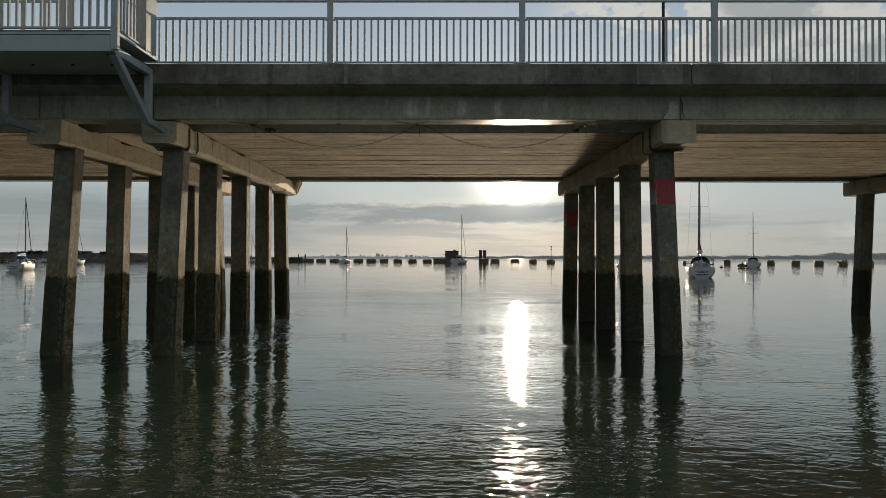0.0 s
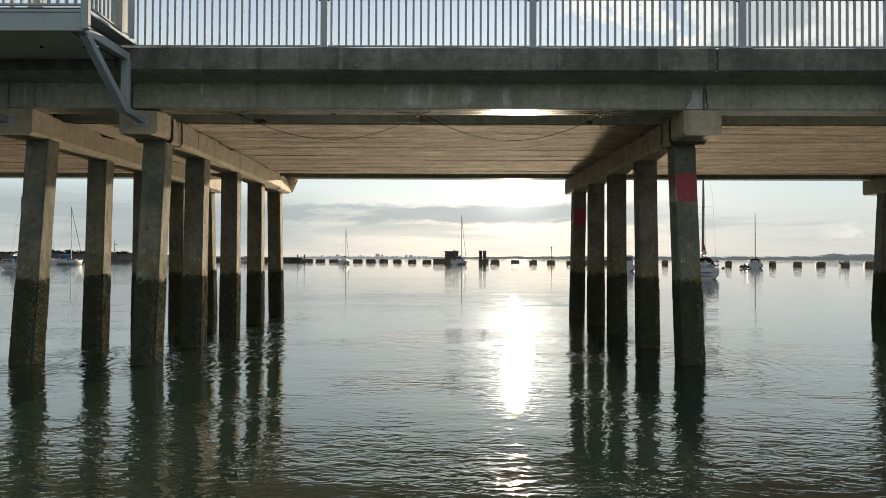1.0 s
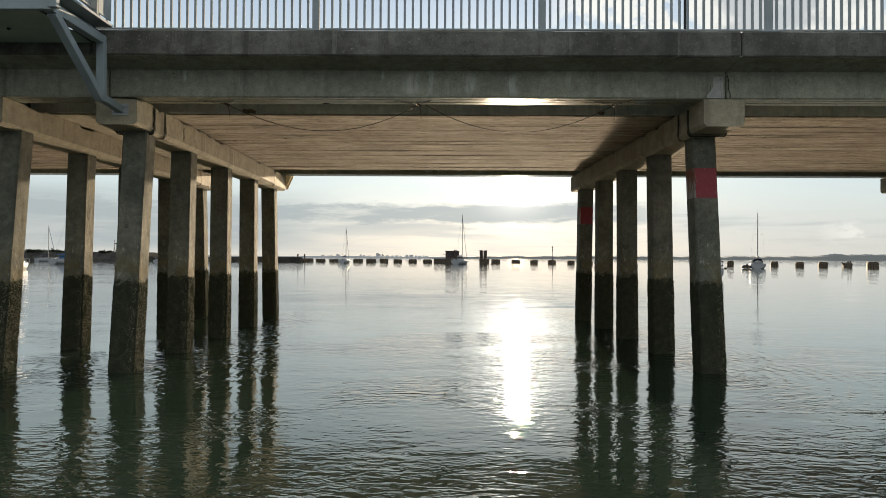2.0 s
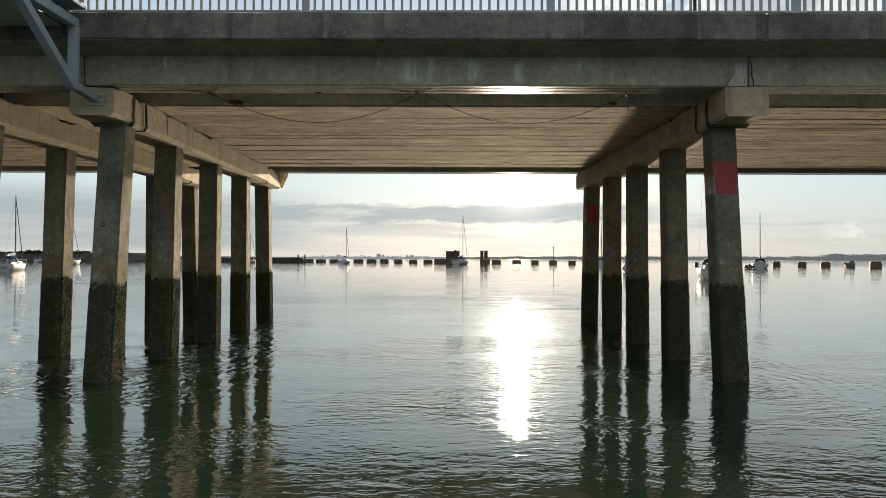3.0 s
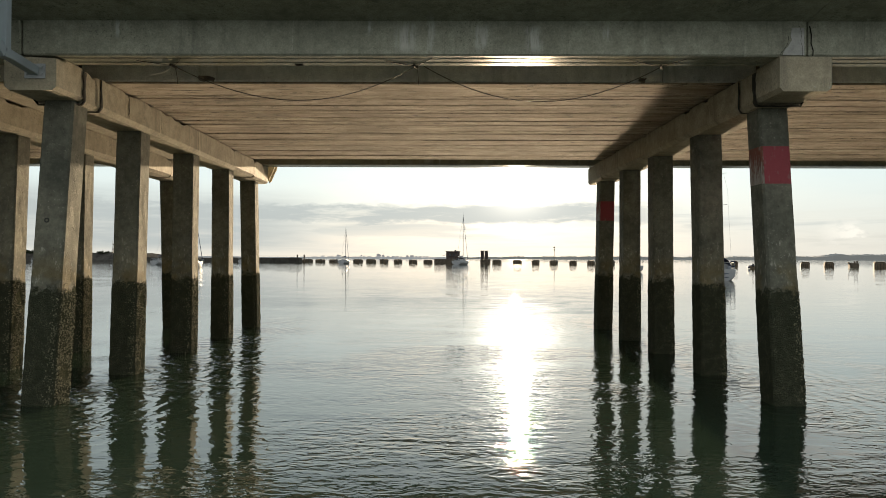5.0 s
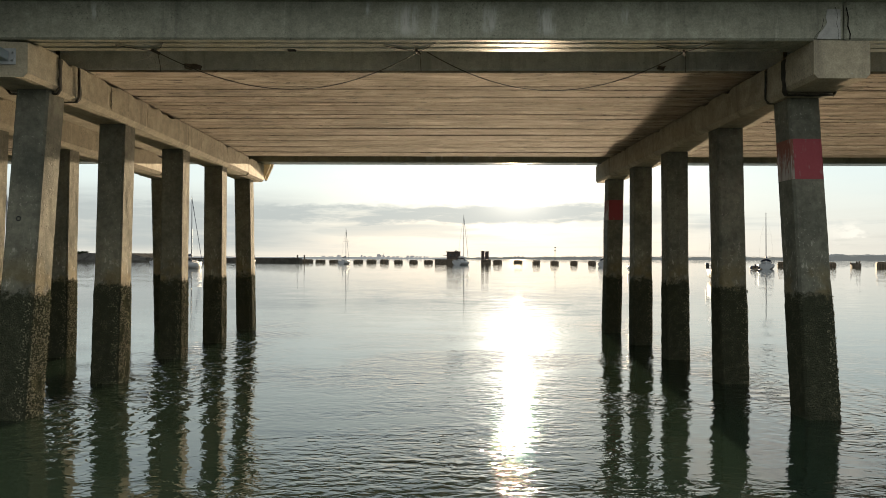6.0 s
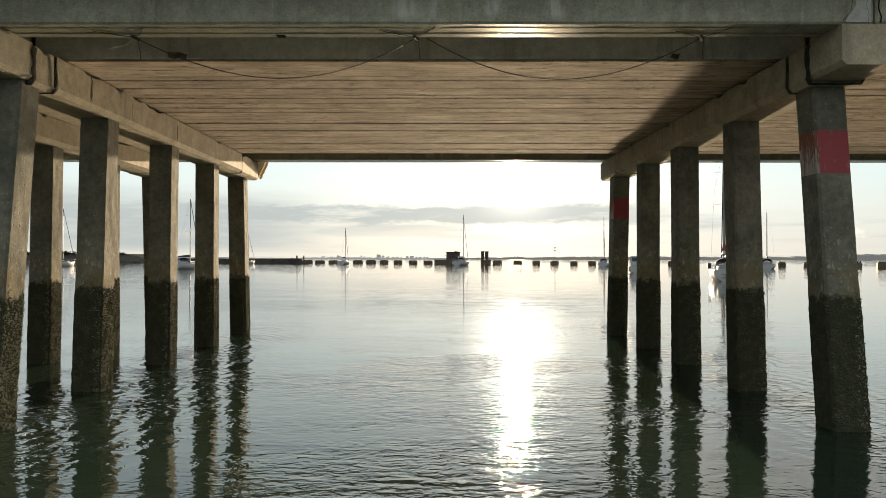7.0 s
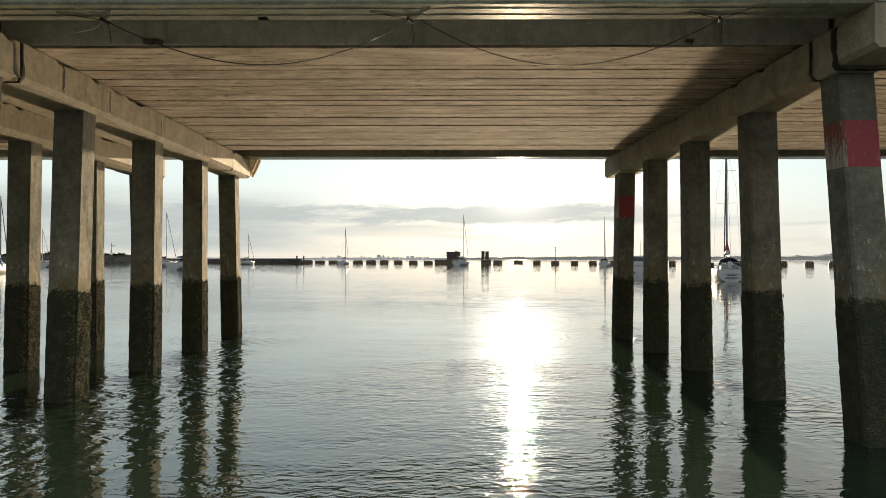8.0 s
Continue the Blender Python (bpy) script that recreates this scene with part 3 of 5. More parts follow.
def barnacle_mesh(batter, seed):
    """Barnacles crusting the side of a pile that the tide runs against, and its corner, below high water."""
    random.seed(seed)
    verts, faces = [], []
    h = PILE_W / 2
    while len(faces) < 6 * 1100:
        z = random.uniform(-0.05, 1.36)
        u = random.uniform(-h + 0.01, h - 0.01)
        if noise.noise(Vector((u * 5, seed, z * 4))) < -0.28 or random.random() < max(0.0, (z - 1.1) / 0.4):
            continue
        r, tall = random.uniform(0.005, 0.0115), random.uniform(0.005, 0.012)
        out, side, at = Vector((1, 0, 0)), Vector((0, 1, 0)), Vector((h + 0.009, u, z))
        if random.random() < 0.12:
            out, side, at = Vector((0, -1, 0)), Vector((1, 0, 0)), Vector((h - abs(random.gauss(0, 0.05)) - 0.01, -h - 0.009, z))
        at.y -= batter * (CAP_LO - z)
        lean = Vector((0, random.uniform(-0.3, 0.3), random.uniform(-0.3, 0.3))) * tall
        n = len(verts)
        for ring, lift in ((1.0, 0.0), (0.45, tall)):
            for j in range(5):
                a = 2 * math.pi * j / 5 + z * 40
                verts.append(at + out * lift + lean * (lift > 0) + ring * r * (math.cos(a) * side + Vector((0, 0, math.sin(a)))))
        flip = out.cross(side).z < 0
        for j in range(5):
            q = (n + j, n + (j + 1) % 5, n + 5 + (j + 1) % 5, n + 5 + j)
            faces.append(q[::-1] if flip else q)
        top = tuple(range(n + 5, n + 10))
        faces.append(top[::-1] if flip else top)
    mesh = bpy.data.meshes.new("barnacle_crust")
    mesh.from_pydata(verts, [], faces)
    mesh.materials.append(M_BARNACLE)
    return mesh


PILE_MESHES = {}
BARNACLES = [barnacle_mesh(batter, 5 + k) for k, batter in enumerate(BATTER)]


def build_bent(x, skew, heads, red=False):
    """One bent: a pile cap in cast lengths with open joints, on five square piles."""
    bent = empty("pile_bent", (x, NEAR, 0), skew)
    label = "weathered concrete pile cap on five weed-grown square piles standing in water"
    if red:
        label = "concrete pile cap on five piles, two with red painted bands"
    tagged(bent, label, "pile bent", "bents of the pier")
    lengths = ((0.0, 0.62, 0.30, CAP_LO + 0.02, CAP_HI), (0.67, 1.06, 0.292, CAP_LO - 0.015, CAP_HI - 0.015),
               (1.11, 8.70, 0.295, CAP_LO, CAP_HI - 0.008), (8.74, 10.1, 0.29, CAP_LO - 0.01, CAP_HI - 0.01))
    jointed = x > -7
    if not jointed:
        # this cap was cast in one pour
        lengths = ((0.0, 8.70, 0.297, CAP_LO, CAP_HI), lengths[3])
    for k, (y0, y1, half, lo, hi) in enumerate(lengths):
        part("cap", cap_block(y0, y1, half, lo, hi, x + k), M_CAP, bent)
    for y0, y1, seed in ((0.60, 0.685, 1.0), (1.055, 1.115, 2.0)) if jointed else ():
        part("joint_seal", joint_seal(y0, y1, seed + x), M_SEAL, bent, "ragged black sealant squeezed from an open joint")
    part("cap_core", a_box(-0.20, 0.20, 0.05, 10.05, CAP_LO + 0.08, CAP_HI - 0.04), M_CAP, bent)
    for k, ((shift, y), batter) in enumerate(zip(heads, BATTER)):
        banded = red and k in (0, 4)
        key = (k, banded)
        if key not in PILE_MESHES:
            shaft = PILE_MESHES[key] = part("pile_shaft", pile_mesh(batter, 3.0 * k), M_PILE_RED if banded else M_PILE, bent, "concrete pile with a worn red painted band" if banded else "")
            shaft.matrix_basis = pose(shift, y - NEAR, 0)
        else:
            shaft = again(PILE_MESHES[key], pose(shift, y - NEAR, 0), bent)
        crust = new("barnacle_crust", BARNACLES[k])
        crust.parent = shaft
        tagged(crust, "pale crust of barnacles below high water", kind="stuff")
    if -6 < x < -5:
        # shrinkage cracks down the side of the long cap
        for k, (cy, thick) in enumerate(((1.93, 0.0055), (2.45, 0.0018), (3.1, 0.0016), (4.84, 0.0018), (5.5, 0.002), (7.1, 0.0016))):
            line = [(0.2955, cy + 0.05 * noise.noise(Vector((x, cy, 6 * j / 9))) + 0.012 * noise.noise(Vector((cy, j * 1.3, x))), CAP_HI - 0.03 - 0.30 * j / 9) for j in range(10)]
            wide = [thick * (0.5 + abs(noise.noise(Vector((j * 0.9, cy, 2)))) * 1.6) for j in range(10)]
            part("crack", a_tube(line, wide, 5), M_SEAL, bent)
    if -8 < x < -5:
        k, (shift, y), batter = 0, heads[0], BATTER[0]
        height = 2.14 + 0.9 * noise.noise(Vector((x, k * 3.7, 0)))
        front = y - NEAR - PILE_W / 2 - batter * (CAP_LO - height)
        sx = shift - 0.04 + 0.05 * noise.noise(Vector((x * 2, k, 4)))
        ring = [(sx + 0.024 * math.cos(a), front - 0.004, height + 0.024 * math.sin(a)) for a in (j * math.pi / 5 for j in range(11))]
        part("lifting_socket", a_tube(ring, 0.007, 5), M_DARK, bent)
    return bent


for bent_x in BENTS:
    build_bent(bent_x, *(FARWEST if bent_x < -6 else WEST if bent_x < 0 else EAST), red=abs(bent_x - 3.37) < 0.1)


def edge_bracket(x):
    """A tapered bracket of two fins under the far deck edge beside the cap."""
    ob = empty("edge_bracket", (x, FAR + 0.05, CAP_HI))
    tagged(ob, "small tapered concrete bracket under the deck edge", "bracket")
    for dy in (0.05, 0.30):
        bm = bmesh.new()
        outline = ((0.0, 0.43), (0.26, 0.43), (0.20, 0.0), (0.05, -0.34), (0.0, -0.36))
        front = [bm.verts.new((px, dy, pz)) for px, pz in outline]
        back = [bm.verts.new((px, dy + 0.05, pz)) for px, pz in outline]
        bm.faces.new(front)
        bm.faces.new(back[::-1])
        for j in range(5):
            bm.faces.new((front[j], back[j], back[(j + 1) % 5], front[(j + 1) % 5]))
        bmesh.ops.recalc_face_normals(bm, faces=bm.faces)
        part("fin", bm, M_CAP, ob)


edge_bracket(-5.41)


def build_deck():
    deck = empty("pier_deck", (0, NEAR, DECK))
    tagged(deck, "long concrete pier deck of beams and slab on pile bents", "pier deck", kind="structure")
    local = Matrix.Translation((0, -NEAR, -DECK))

    def piece(name, x0, x1, y0, y1, z0, z1, mat, bevel=0.015, label="", rough=0.0):
        bm = a_box(x0, x1, y0, y1, z0, z1, bevel)
        if rough:
            bmesh.ops.subdivide_edges(bm, edges=[e for e in bm.edges if e.calc_length() > 1.5], cuts=24, use_grid_fill=True)
            roughen(bm, rough, 2.3, x0)
        bmesh.ops.transform(bm, matrix=local, verts=bm.verts)
        return part(name, bm, mat, deck, label)

    for x0, x1 in zip(JOINTS, JOINTS[1:]):
        a, b = x0 + 0.004, x1 - 0.004
        piece("fascia", a, b, FASCIA, FASCIA + 0.30, FASCIA_LO, DECK, M_DECK, 0.02, "stained grey concrete edge beam", 0.006)
        piece("fascia", a, b, FASCIA_FAR - 0.30, FASCIA_FAR, SLAB_LO, DECK, M_DECK, 0.02)
        piece("girder", a + 0.004, b - 0.004, NEAR, NEAR + 0.45, SOFFIT + 0.004, SLAB_LO - 0.017, M_GIRDER, 0.02, "grey concrete edge girder", 0.005)
        piece("girder", a + 0.004, b - 0.004, FAR - 0.45, FAR, SOFFIT + 0.004, SLAB_LO - 0.017, M_GIRDER, 0.02)
        for dy, deep in ((0.13, 0.0015), (0.30, 0.002)):
            piece("formwork_ridge", a + 0.02, b - 0.02, NEAR + dy, NEAR + dy + 0.022, SOFFIT + 0.001 - deep, SOFFIT + 0.02, M_GIRDER, 0.0)
        if b - a > 1:
            piece("diaphragm", a + 0.03, b - 0.03, PLANKS[0] - 0.06, PLANKS[0] - 0.004, SOFFIT + 0.03, SLAB_LO - 0.002, M_DIAPHRAGM, 0.01, "smooth grey concrete upstand")
        ledge = a_box(a, b, FASCIA + 0.02, NEAR + 0.03, FASCIA_LO + 0.003, FASCIA_LO + 0.02)
        for v in ledge.verts:
            v.co.z -= 0.065 * (v.co.y - FASCIA) / (NEAR - FASCIA)
        bmesh.ops.transform(ledge, matrix=local, verts=ledge.verts)
        part("soffit_ledge", ledge, M_GIRDER, deck)
        piece("soffit_ledge", a, b, FAR - 0.02, FASCIA_FAR - 0.03, SLAB_LO - 0.016, SLAB_LO - 0.003, M_GIRDER, 0.0)
    piece("slab", JOINTS[0], JOINTS[-1], FASCIA + 0.302, FASCIA_FAR - 0.302, SLAB_LO + 0.002, DECK - 0.05, M_GIRDER, 0.0)
    piece("surfacing", JOINTS[0], JOINTS[-1], FASCIA + 0.304, FASCIA_FAR - 0.304, DECK - 0.048, DECK - 0.01, M_ROAD, 0.0)
    # board-marked beams side by side between the two girders
    random.seed(4)
    widths = []
    while sum(widths) < PLANKS[1] - PLANKS[0] - 0.3:
        widths.append(random.choice((0.22, 0.30, 0.36, 0.45)) + random.uniform(-0.03, 0.03))
    scale = (PLANKS[1] - PLANKS[0]) / sum(widths)
    for x0, x1 in zip(JOINTS, JOINTS[1:]):
        y = PLANKS[0]
        if x1 - x0 < 3:
            piece("soffit_slab", x0 + 0.006, x1 - 0.006, PLANKS[0], PLANKS[1], SOFFIT + 0.008, SOFFIT + 0.04, M_CAP, 0.0, "smooth concrete soffit between the paired bents")
            continue
        for w in widths:
            w *= scale
            drop = random.uniform(-0.004, 0.004)
            gap = random.uniform(0.009, 0.028)
            bm = a_box(x0 + 0.006, x1 - 0.006, y + gap, y + w - gap, SOFFIT + 0.012 + drop, SLAB_LO - 0.002)
            cuts = [e for e in bm.edges if e.calc_length() > 1.0]
            bmesh.ops.subdivide_edges(bm, edges=cuts, cuts=22, use_grid_fill=True)
            for v in bm.verts:
                if v.co.z < SOFFIT + 0.1:
                    v.co.y += 0.008 * noise.noise(Vector((v.co.x * 2.1, y * 9, 0))) + 0.004 * noise.noise(Vector((v.co.x * 7, v.co.y * 9, 0)))
                    v.co.z += 0.006 * noise.noise(Vector((v.co.x * 1.3, v.co.y * 5, 3)))
            bmesh.ops.transform(bm, matrix=local, verts=bm.verts)
            part("beam", bm, M_SOFFIT, deck)
            y += w
    piece("joint_filler", JOINTS[0], JOINTS[-1], PLANKS[0] + 0.02, PLANKS[1] - 0.02, SOFFIT + 0.045, SOFFIT + 0.06, M_SOFFIT, 0.0)
    # solid black block that imitates the shade inside a small drain opening
    piece("drain_hole", -2.57, -2.48, NEAR + 0.36, NEAR + 0.42, SOFFIT - 0.004, SOFFIT + 0.02, M_HOLE, 0.0)
    # mortar repair on the girder end above the bent, wider at its foot, with a crack beside it
    bm = bmesh.new()
    left = [(3.215, 4.40), (3.20, 4.32), (3.215, 4.26), (3.175, 4.19), (3.12, 4.13), (3.10, 4.085)]
    for layer in range(2):
        for px, pz in left:
            bm.verts.new((px + 0.012 * noise.noise(Vector((pz * 20, 0, 0))), NEAR - 0.007 + 0.02 * layer, pz))
            bm.verts.new((3.355 - 0.012 * abs(noise.noise(Vector((pz * 17, 4, 0)))), NEAR - 0.005 + 0.02 * layer, pz))
    bm.verts.ensure_lookup_table()
    n = len(left) * 2
    for j in range(0, n - 2, 2):
        v = bm.verts
        bm.faces.new((v[j], v[j + 1], v[j + 3], v[j + 2]))
        bm.faces.new((v[n + j], v[n + j + 2], v[n + j + 3], v[n + j + 1]))
        bm.faces.new((v[j], v[j + 2], v[n + j + 2], v[n + j]))
        bm.faces.new((v[j + 1], v[n + j + 1], v[n + j + 3], v[j + 3]))
    bmesh.ops.recalc_face_normals(bm, faces=bm.faces)
    bmesh.ops.transform(bm, matrix=local, verts=bm.verts)
    part("mortar_patch", bm, M_REPAIR, deck, "pale cracked mortar repair")
    for crack, r in (([(3.075, 4.075), (3.085, 4.11), (3.13, 4.16), (3.165, 4.22), (3.175, 4.30)], 0.0025), ([(3.30, 4.42), (3.325, 4.33), (3.31, 4.25), (3.335, 4.17), (3.33, 4.08)], 0.0025), ([(3.415, 4.42), (3.435, 4.32), (3.43, 4.22), (3.455, 4.14), (3.45, 4.08)], 0.006)):
        bm = a_tube([(px, NEAR - 0.004, pz) for px, pz in crack], r, 5)
        bmesh.ops.transform(bm, matrix=local, verts=bm.verts)
        part("crack", bm, M_HOLE, deck)
    # corroded stubs of old pipe hangers on the upstand
    for fx, wide in ((-3.95, 0.20), (1.86, 0.09)):
        bm = a_box(fx - wide / 2, fx + wide / 2, PLANKS[0] - 0.10, PLANKS[0] - 0.055, 4.09, 4.165, 0.01)
        bmesh.ops.subdivide_edges(bm, edges=bm.edges[:], cuts=3, use_grid_fill=True)
        roughen(bm, 0.035, 11.0, fx)
        bmesh.ops.transform(bm, matrix=local, verts=bm.verts)
        part("hanger_stub", bm, M_RUST, deck, "corroded stub of an old iron hanger")


build_deck()


# ---- railings ----
POST_GAP = 3.165
RAIL_Y = FASCIA + 0.07
RAIL_TOP, RAIL_MID = 5.94, 5.655


def railing_panel(x, length=POST_GAP):
    """A post with the infill panel to its right: bottom rail, middle rail, handrail and upright bars."""
    panel = empty("railing_panel", (x, RAIL_Y, DECK))
    tagged(panel, "grey painted steel railing panel with upright bars on the deck edge", "railing", "railing panels along the deck")
    top, mid = RAIL_TOP - DECK, RAIL_MID - DECK
    part("base_plate", a_box(-0.13, 0.13, -0.06, 0.06, 0.0, 0.014, 0.003), M_RAIL, panel)
    part("post", a_box(-0.05, 0.05, -0.035, 0.035, 0.0145, top + 0.02, 0.006), M_RAIL, panel)
    part("handrail", a_tube([(0.0505, 0, top), (length - 0.0505, 0, top)], 0.021, 10), M_RAIL, panel)
    part("middle_rail", a_box(0.06, length - 0.06, -0.02, 0.02, mid - 0.02, mid + 0.02, 0.005), M_RAIL, panel)
    part("bottom_rail", a_box(0.06, length - 0.06, -0.018, 0.018, 0.022, 0.046, 0.004), M_RAIL, panel)
    lug = part("lug", a_box(0.0505, 0.085, -0.03, 0.03, mid - 0.035, mid - 0.021, 0.003), M_RAIL, panel)
    again(lug, pose(length - 0.135, 0, 0), panel)
    count = round(length / 0.1135) - 1
    step = length / (count + 1)
    first = part("baluster", a_box(-0.016, 0.016, -0.013, 0.013, 0.0465, mid - 0.0205), M_RAIL, panel)
    first.matrix_basis = pose(step, 0, 0)
    for j in range(2, count + 1):
        again(first, pose(step * j, 0, 0), panel)
    return panel


FIRST_POST = 0.635 - 2 * POST_GAP
first_panel = railing_panel(FIRST_POST)
for k in range(1, 8):
    copy_thing(first_panel, pose(FIRST_POST + k * POST_GAP, RAIL_Y, DECK))
copy_thing(first_panel, pose(-8.22 - POST_GAP, RAIL_Y, DECK))


# ---- gate from the deck to the platform ----
def access_gate():
    gate = empty("access_gate", (-7.05, RAIL_Y, DECK))
    tagged(gate, "steel gate with broad posts in a sunlit cream tone at the deck edge", "gate")
    tall = RAIL_TOP - DECK + 0.08
    for gx, half in ((0.18, 0.08), (-1.06, 0.08)):
        post = part("gate_post", a_box(gx - half, gx + half, -0.05, 0.05, 0.0, tall, 0.008), M_SUNLIT_GREY, gate)
        part("post_cap", a_box(gx - half - 0.01, gx + half + 0.01, -0.06, 0.06, tall + 0.001, tall + 0.02, 0.004), M_SUNLIT_GREY, post)
    leaf = part("gate_leaf", a_box(-0.96, 0.08, -0.02, 0.02, 0.10, 0.15, 0.004), M_SUNLIT_GREY, gate)
    part("top_bar", a_box(-0.96, 0.08, -0.02, 0.02, tall - 0.10, tall - 0.05, 0.004), M_SUNLIT_GREY, leaf)
    for gx in (-0.93, -0.57, -0.22, 0.05):
        part("stile", a_box(gx - 0.035, gx + 0.035, -0.018, 0.018, 0.151, tall - 0.101, 0.004), M_SUNLIT_GREY, leaf)


access_gate()


# ---- steel platform hung on the deck edge ----
def build_platform():
    x0, x1, y0, z0, z1 = -11.5, -5.34, 11.50, 4.67, 4.95
    p = empty("viewing_platform", (x1, FASCIA, z0))
    tagged(p, "grey steel platform with railings, bracketed out from the pier deck", "platform")

    def put(name, bm, mat=M_PLATFORM, parent=None, label=""):
        bmesh.ops.transform(bm, matrix=Matrix.Translation((-x1, -FASCIA, -z0)), verts=bm.verts)
        return part(name, bm, mat, parent or p, label)

    put("edge_channel", a_box(x0, x1 - 0.06, y0, y0 + 0.07, z0, z1 - 0.04, 0.006))
    put("edge_channel", a_box(x1 - 0.30, x1 - 0.24, y0 + 0.08, FASCIA - 0.02, z0 + 0.05, z1 - 0.04, 0.006))
    put("floor_plate", a_box(x0, x1 - 0.01, y0 - 0.01, FASCIA - 0.01, z1 - 0.038, z1, 0.004))
    put("underside_plate", a_box(x0, x1 - 0.31, y0 + 0.074, FASCIA - 0.02, z0 + 0.03, z0 + 0.045, 0.0), M_UNDERSIDE, None, "dull dark green-grey underside plate")
    for k in range(9):
        bx = x1 - 0.45 - 0.62 * k
        put("bolt", a_tube([(bx, y0 + 0.80, z0 + 0.032), (bx, y0 + 0.80, z0 + 0.008)], 0.022, 6), M_DARK)
    put("timber_packer", a_box(x0, x1 - 0.1, y0 + 0.015, y0 + 0.065, z1 + 0.002, z1 + 0.03, 0.004), M_TIMBER)
    low, top = z1 + 0.05, z1 + 1.10
    for x in (x1 - 0.05, -7.20, -9.0, -10.8):
        put("post", a_box(x - 0.05, x + 0.05, y0 - 0.02, y0 + 0.06, z0 + 0.02 if x > -6 else z1, top, 0.006))
    put("post", a_box(x1 - 0.09, x1 - 0.01, y0 + 0.98, y0 + 1.03, z1, top, 0.005), M_SUNLIT_GREY)
    put("end_panel", a_box(x1 - 0.055, x1 - 0.030, y0 + 1.07, FASCIA - 0.02, low, top, 0.004), M_PLATFORM, None, "plain grey steel sheet")
    put("bottom_rail", a_box(x0, x1 - 0.10, y0, y0 + 0.04, low, low + 0.03, 0.004), M_RAIL)
    put("bottom_rail", a_box(x1 - 0.07, x1 - 0.03, y0 + 0.07, y0 + 0.98, low, low + 0.03, 0.004), M_SUNLIT_GREY)
    put("handrail", a_tube([(x0, y0 + 0.02, top), (x1 - 0.03, y0 + 0.02, top)], 0.024, 10), M_RAIL)
    put("handrail", a_tube([(x1 - 0.05, y0 + 0.045, top), (x1 - 0.05, FASCIA - 0.02, top)], 0.024, 10), M_SUNLIT_GREY)
    first = put("baluster", a_box(x1 - 0.20, x1 - 0.168, y0 + 0.002, y0 + 0.038, low + 0.031, top - 0.025), M_RAIL)
    for j in range(1, 52):
        if min(abs(x1 - 0.184 - 0.117 * j - px) for px in (-7.2, -9.0, -10.8)) > 0.07:
            again(first, pose(-0.117 * j, 0, 0), p)
    first = put("baluster", a_box(x1 - 0.065, x1 - 0.035, y0 + 0.165, y0 + 0.195, low + 0.031, top - 0.025), M_SUNLIT_GREY)
    for j in range(1, 7):
        again(first, pose(0, 0.117 * j, 0), p)
    # brackets down to the caps
    for x, foot_x in ((-5.48, -5.49), (-7.80, -7.64)):
        bracket = put("bracket", bar(bmesh.new(), (x, 11.66, z0 + 0.02), (x, FASCIA - 0.10, CAP_HI - 0.16), 0.11, 0.11, 0.006))
        put("strut", a_bar((x, FASCIA - 0.06, CAP_HI - 0.20), (x, FASCIA - 0.06, z0 + 0.02), 0.11, 0.10, 0.006), M_PLATFORM, bracket)
        put("tie", a_bar((x, y0 + 0.08, z0 + 0.06), (x, FASCIA - 0.02, z0 + 0.06), 0.10, 0.12, 0.006), M_PLATFORM, bracket)
        put("foot", a_bar((x, FASCIA - 0.14, CAP_HI - 0.13), (foot_x, NEAR - 0.018, CAP_HI - 0.185), 0.10, 0.10, 0.006), M_PLATFORM, bracket)
        put("gusset", a_box(x - 0.15, x + 0.02, FASCIA - 0.16, FASCIA - 0.145, CAP_HI - 0.09, CAP_HI - 0.06), M_PLATFORM, bracket)
        put("fixing_plate", a_box(foot_x - 0.12, foot_x + 0.12, NEAR - 0.016, NEAR - 0.003, CAP_HI - 0.27, CAP_HI - 0.10, 0.003), M_PLATE, bracket)
        for bx, bz in ((0.085, 0.145), (0.085, 0.225), (-0.085, 0.225)):
            put("bolt", a_tube([(foot_x + bx, NEAR - 0.0165, CAP_HI - bz), (foot_x + bx, NEAR - 0.04, CAP_HI - bz)], 0.013, 6), M_PLATE, bracket)


build_platform()


def lamp_column():
    c = empty("lamp_column", (6.26, FAR + 0.25, DECK))
    tagged(c, "slim dark steel lamp column at the deck edge", "lamp post")
    part("base_plate", a_box(-0.14, 0.14, -0.14, 0.14, 0, 0.02, 0.004), M_DARK, c)
    part("shaft", a_tube([(0, 0, 0.0205), (0, 0, 1.2), (0, 0, 6.0)], [0.065, 0.055, 0.045], 12), M_DARK, c)


lamp_column()


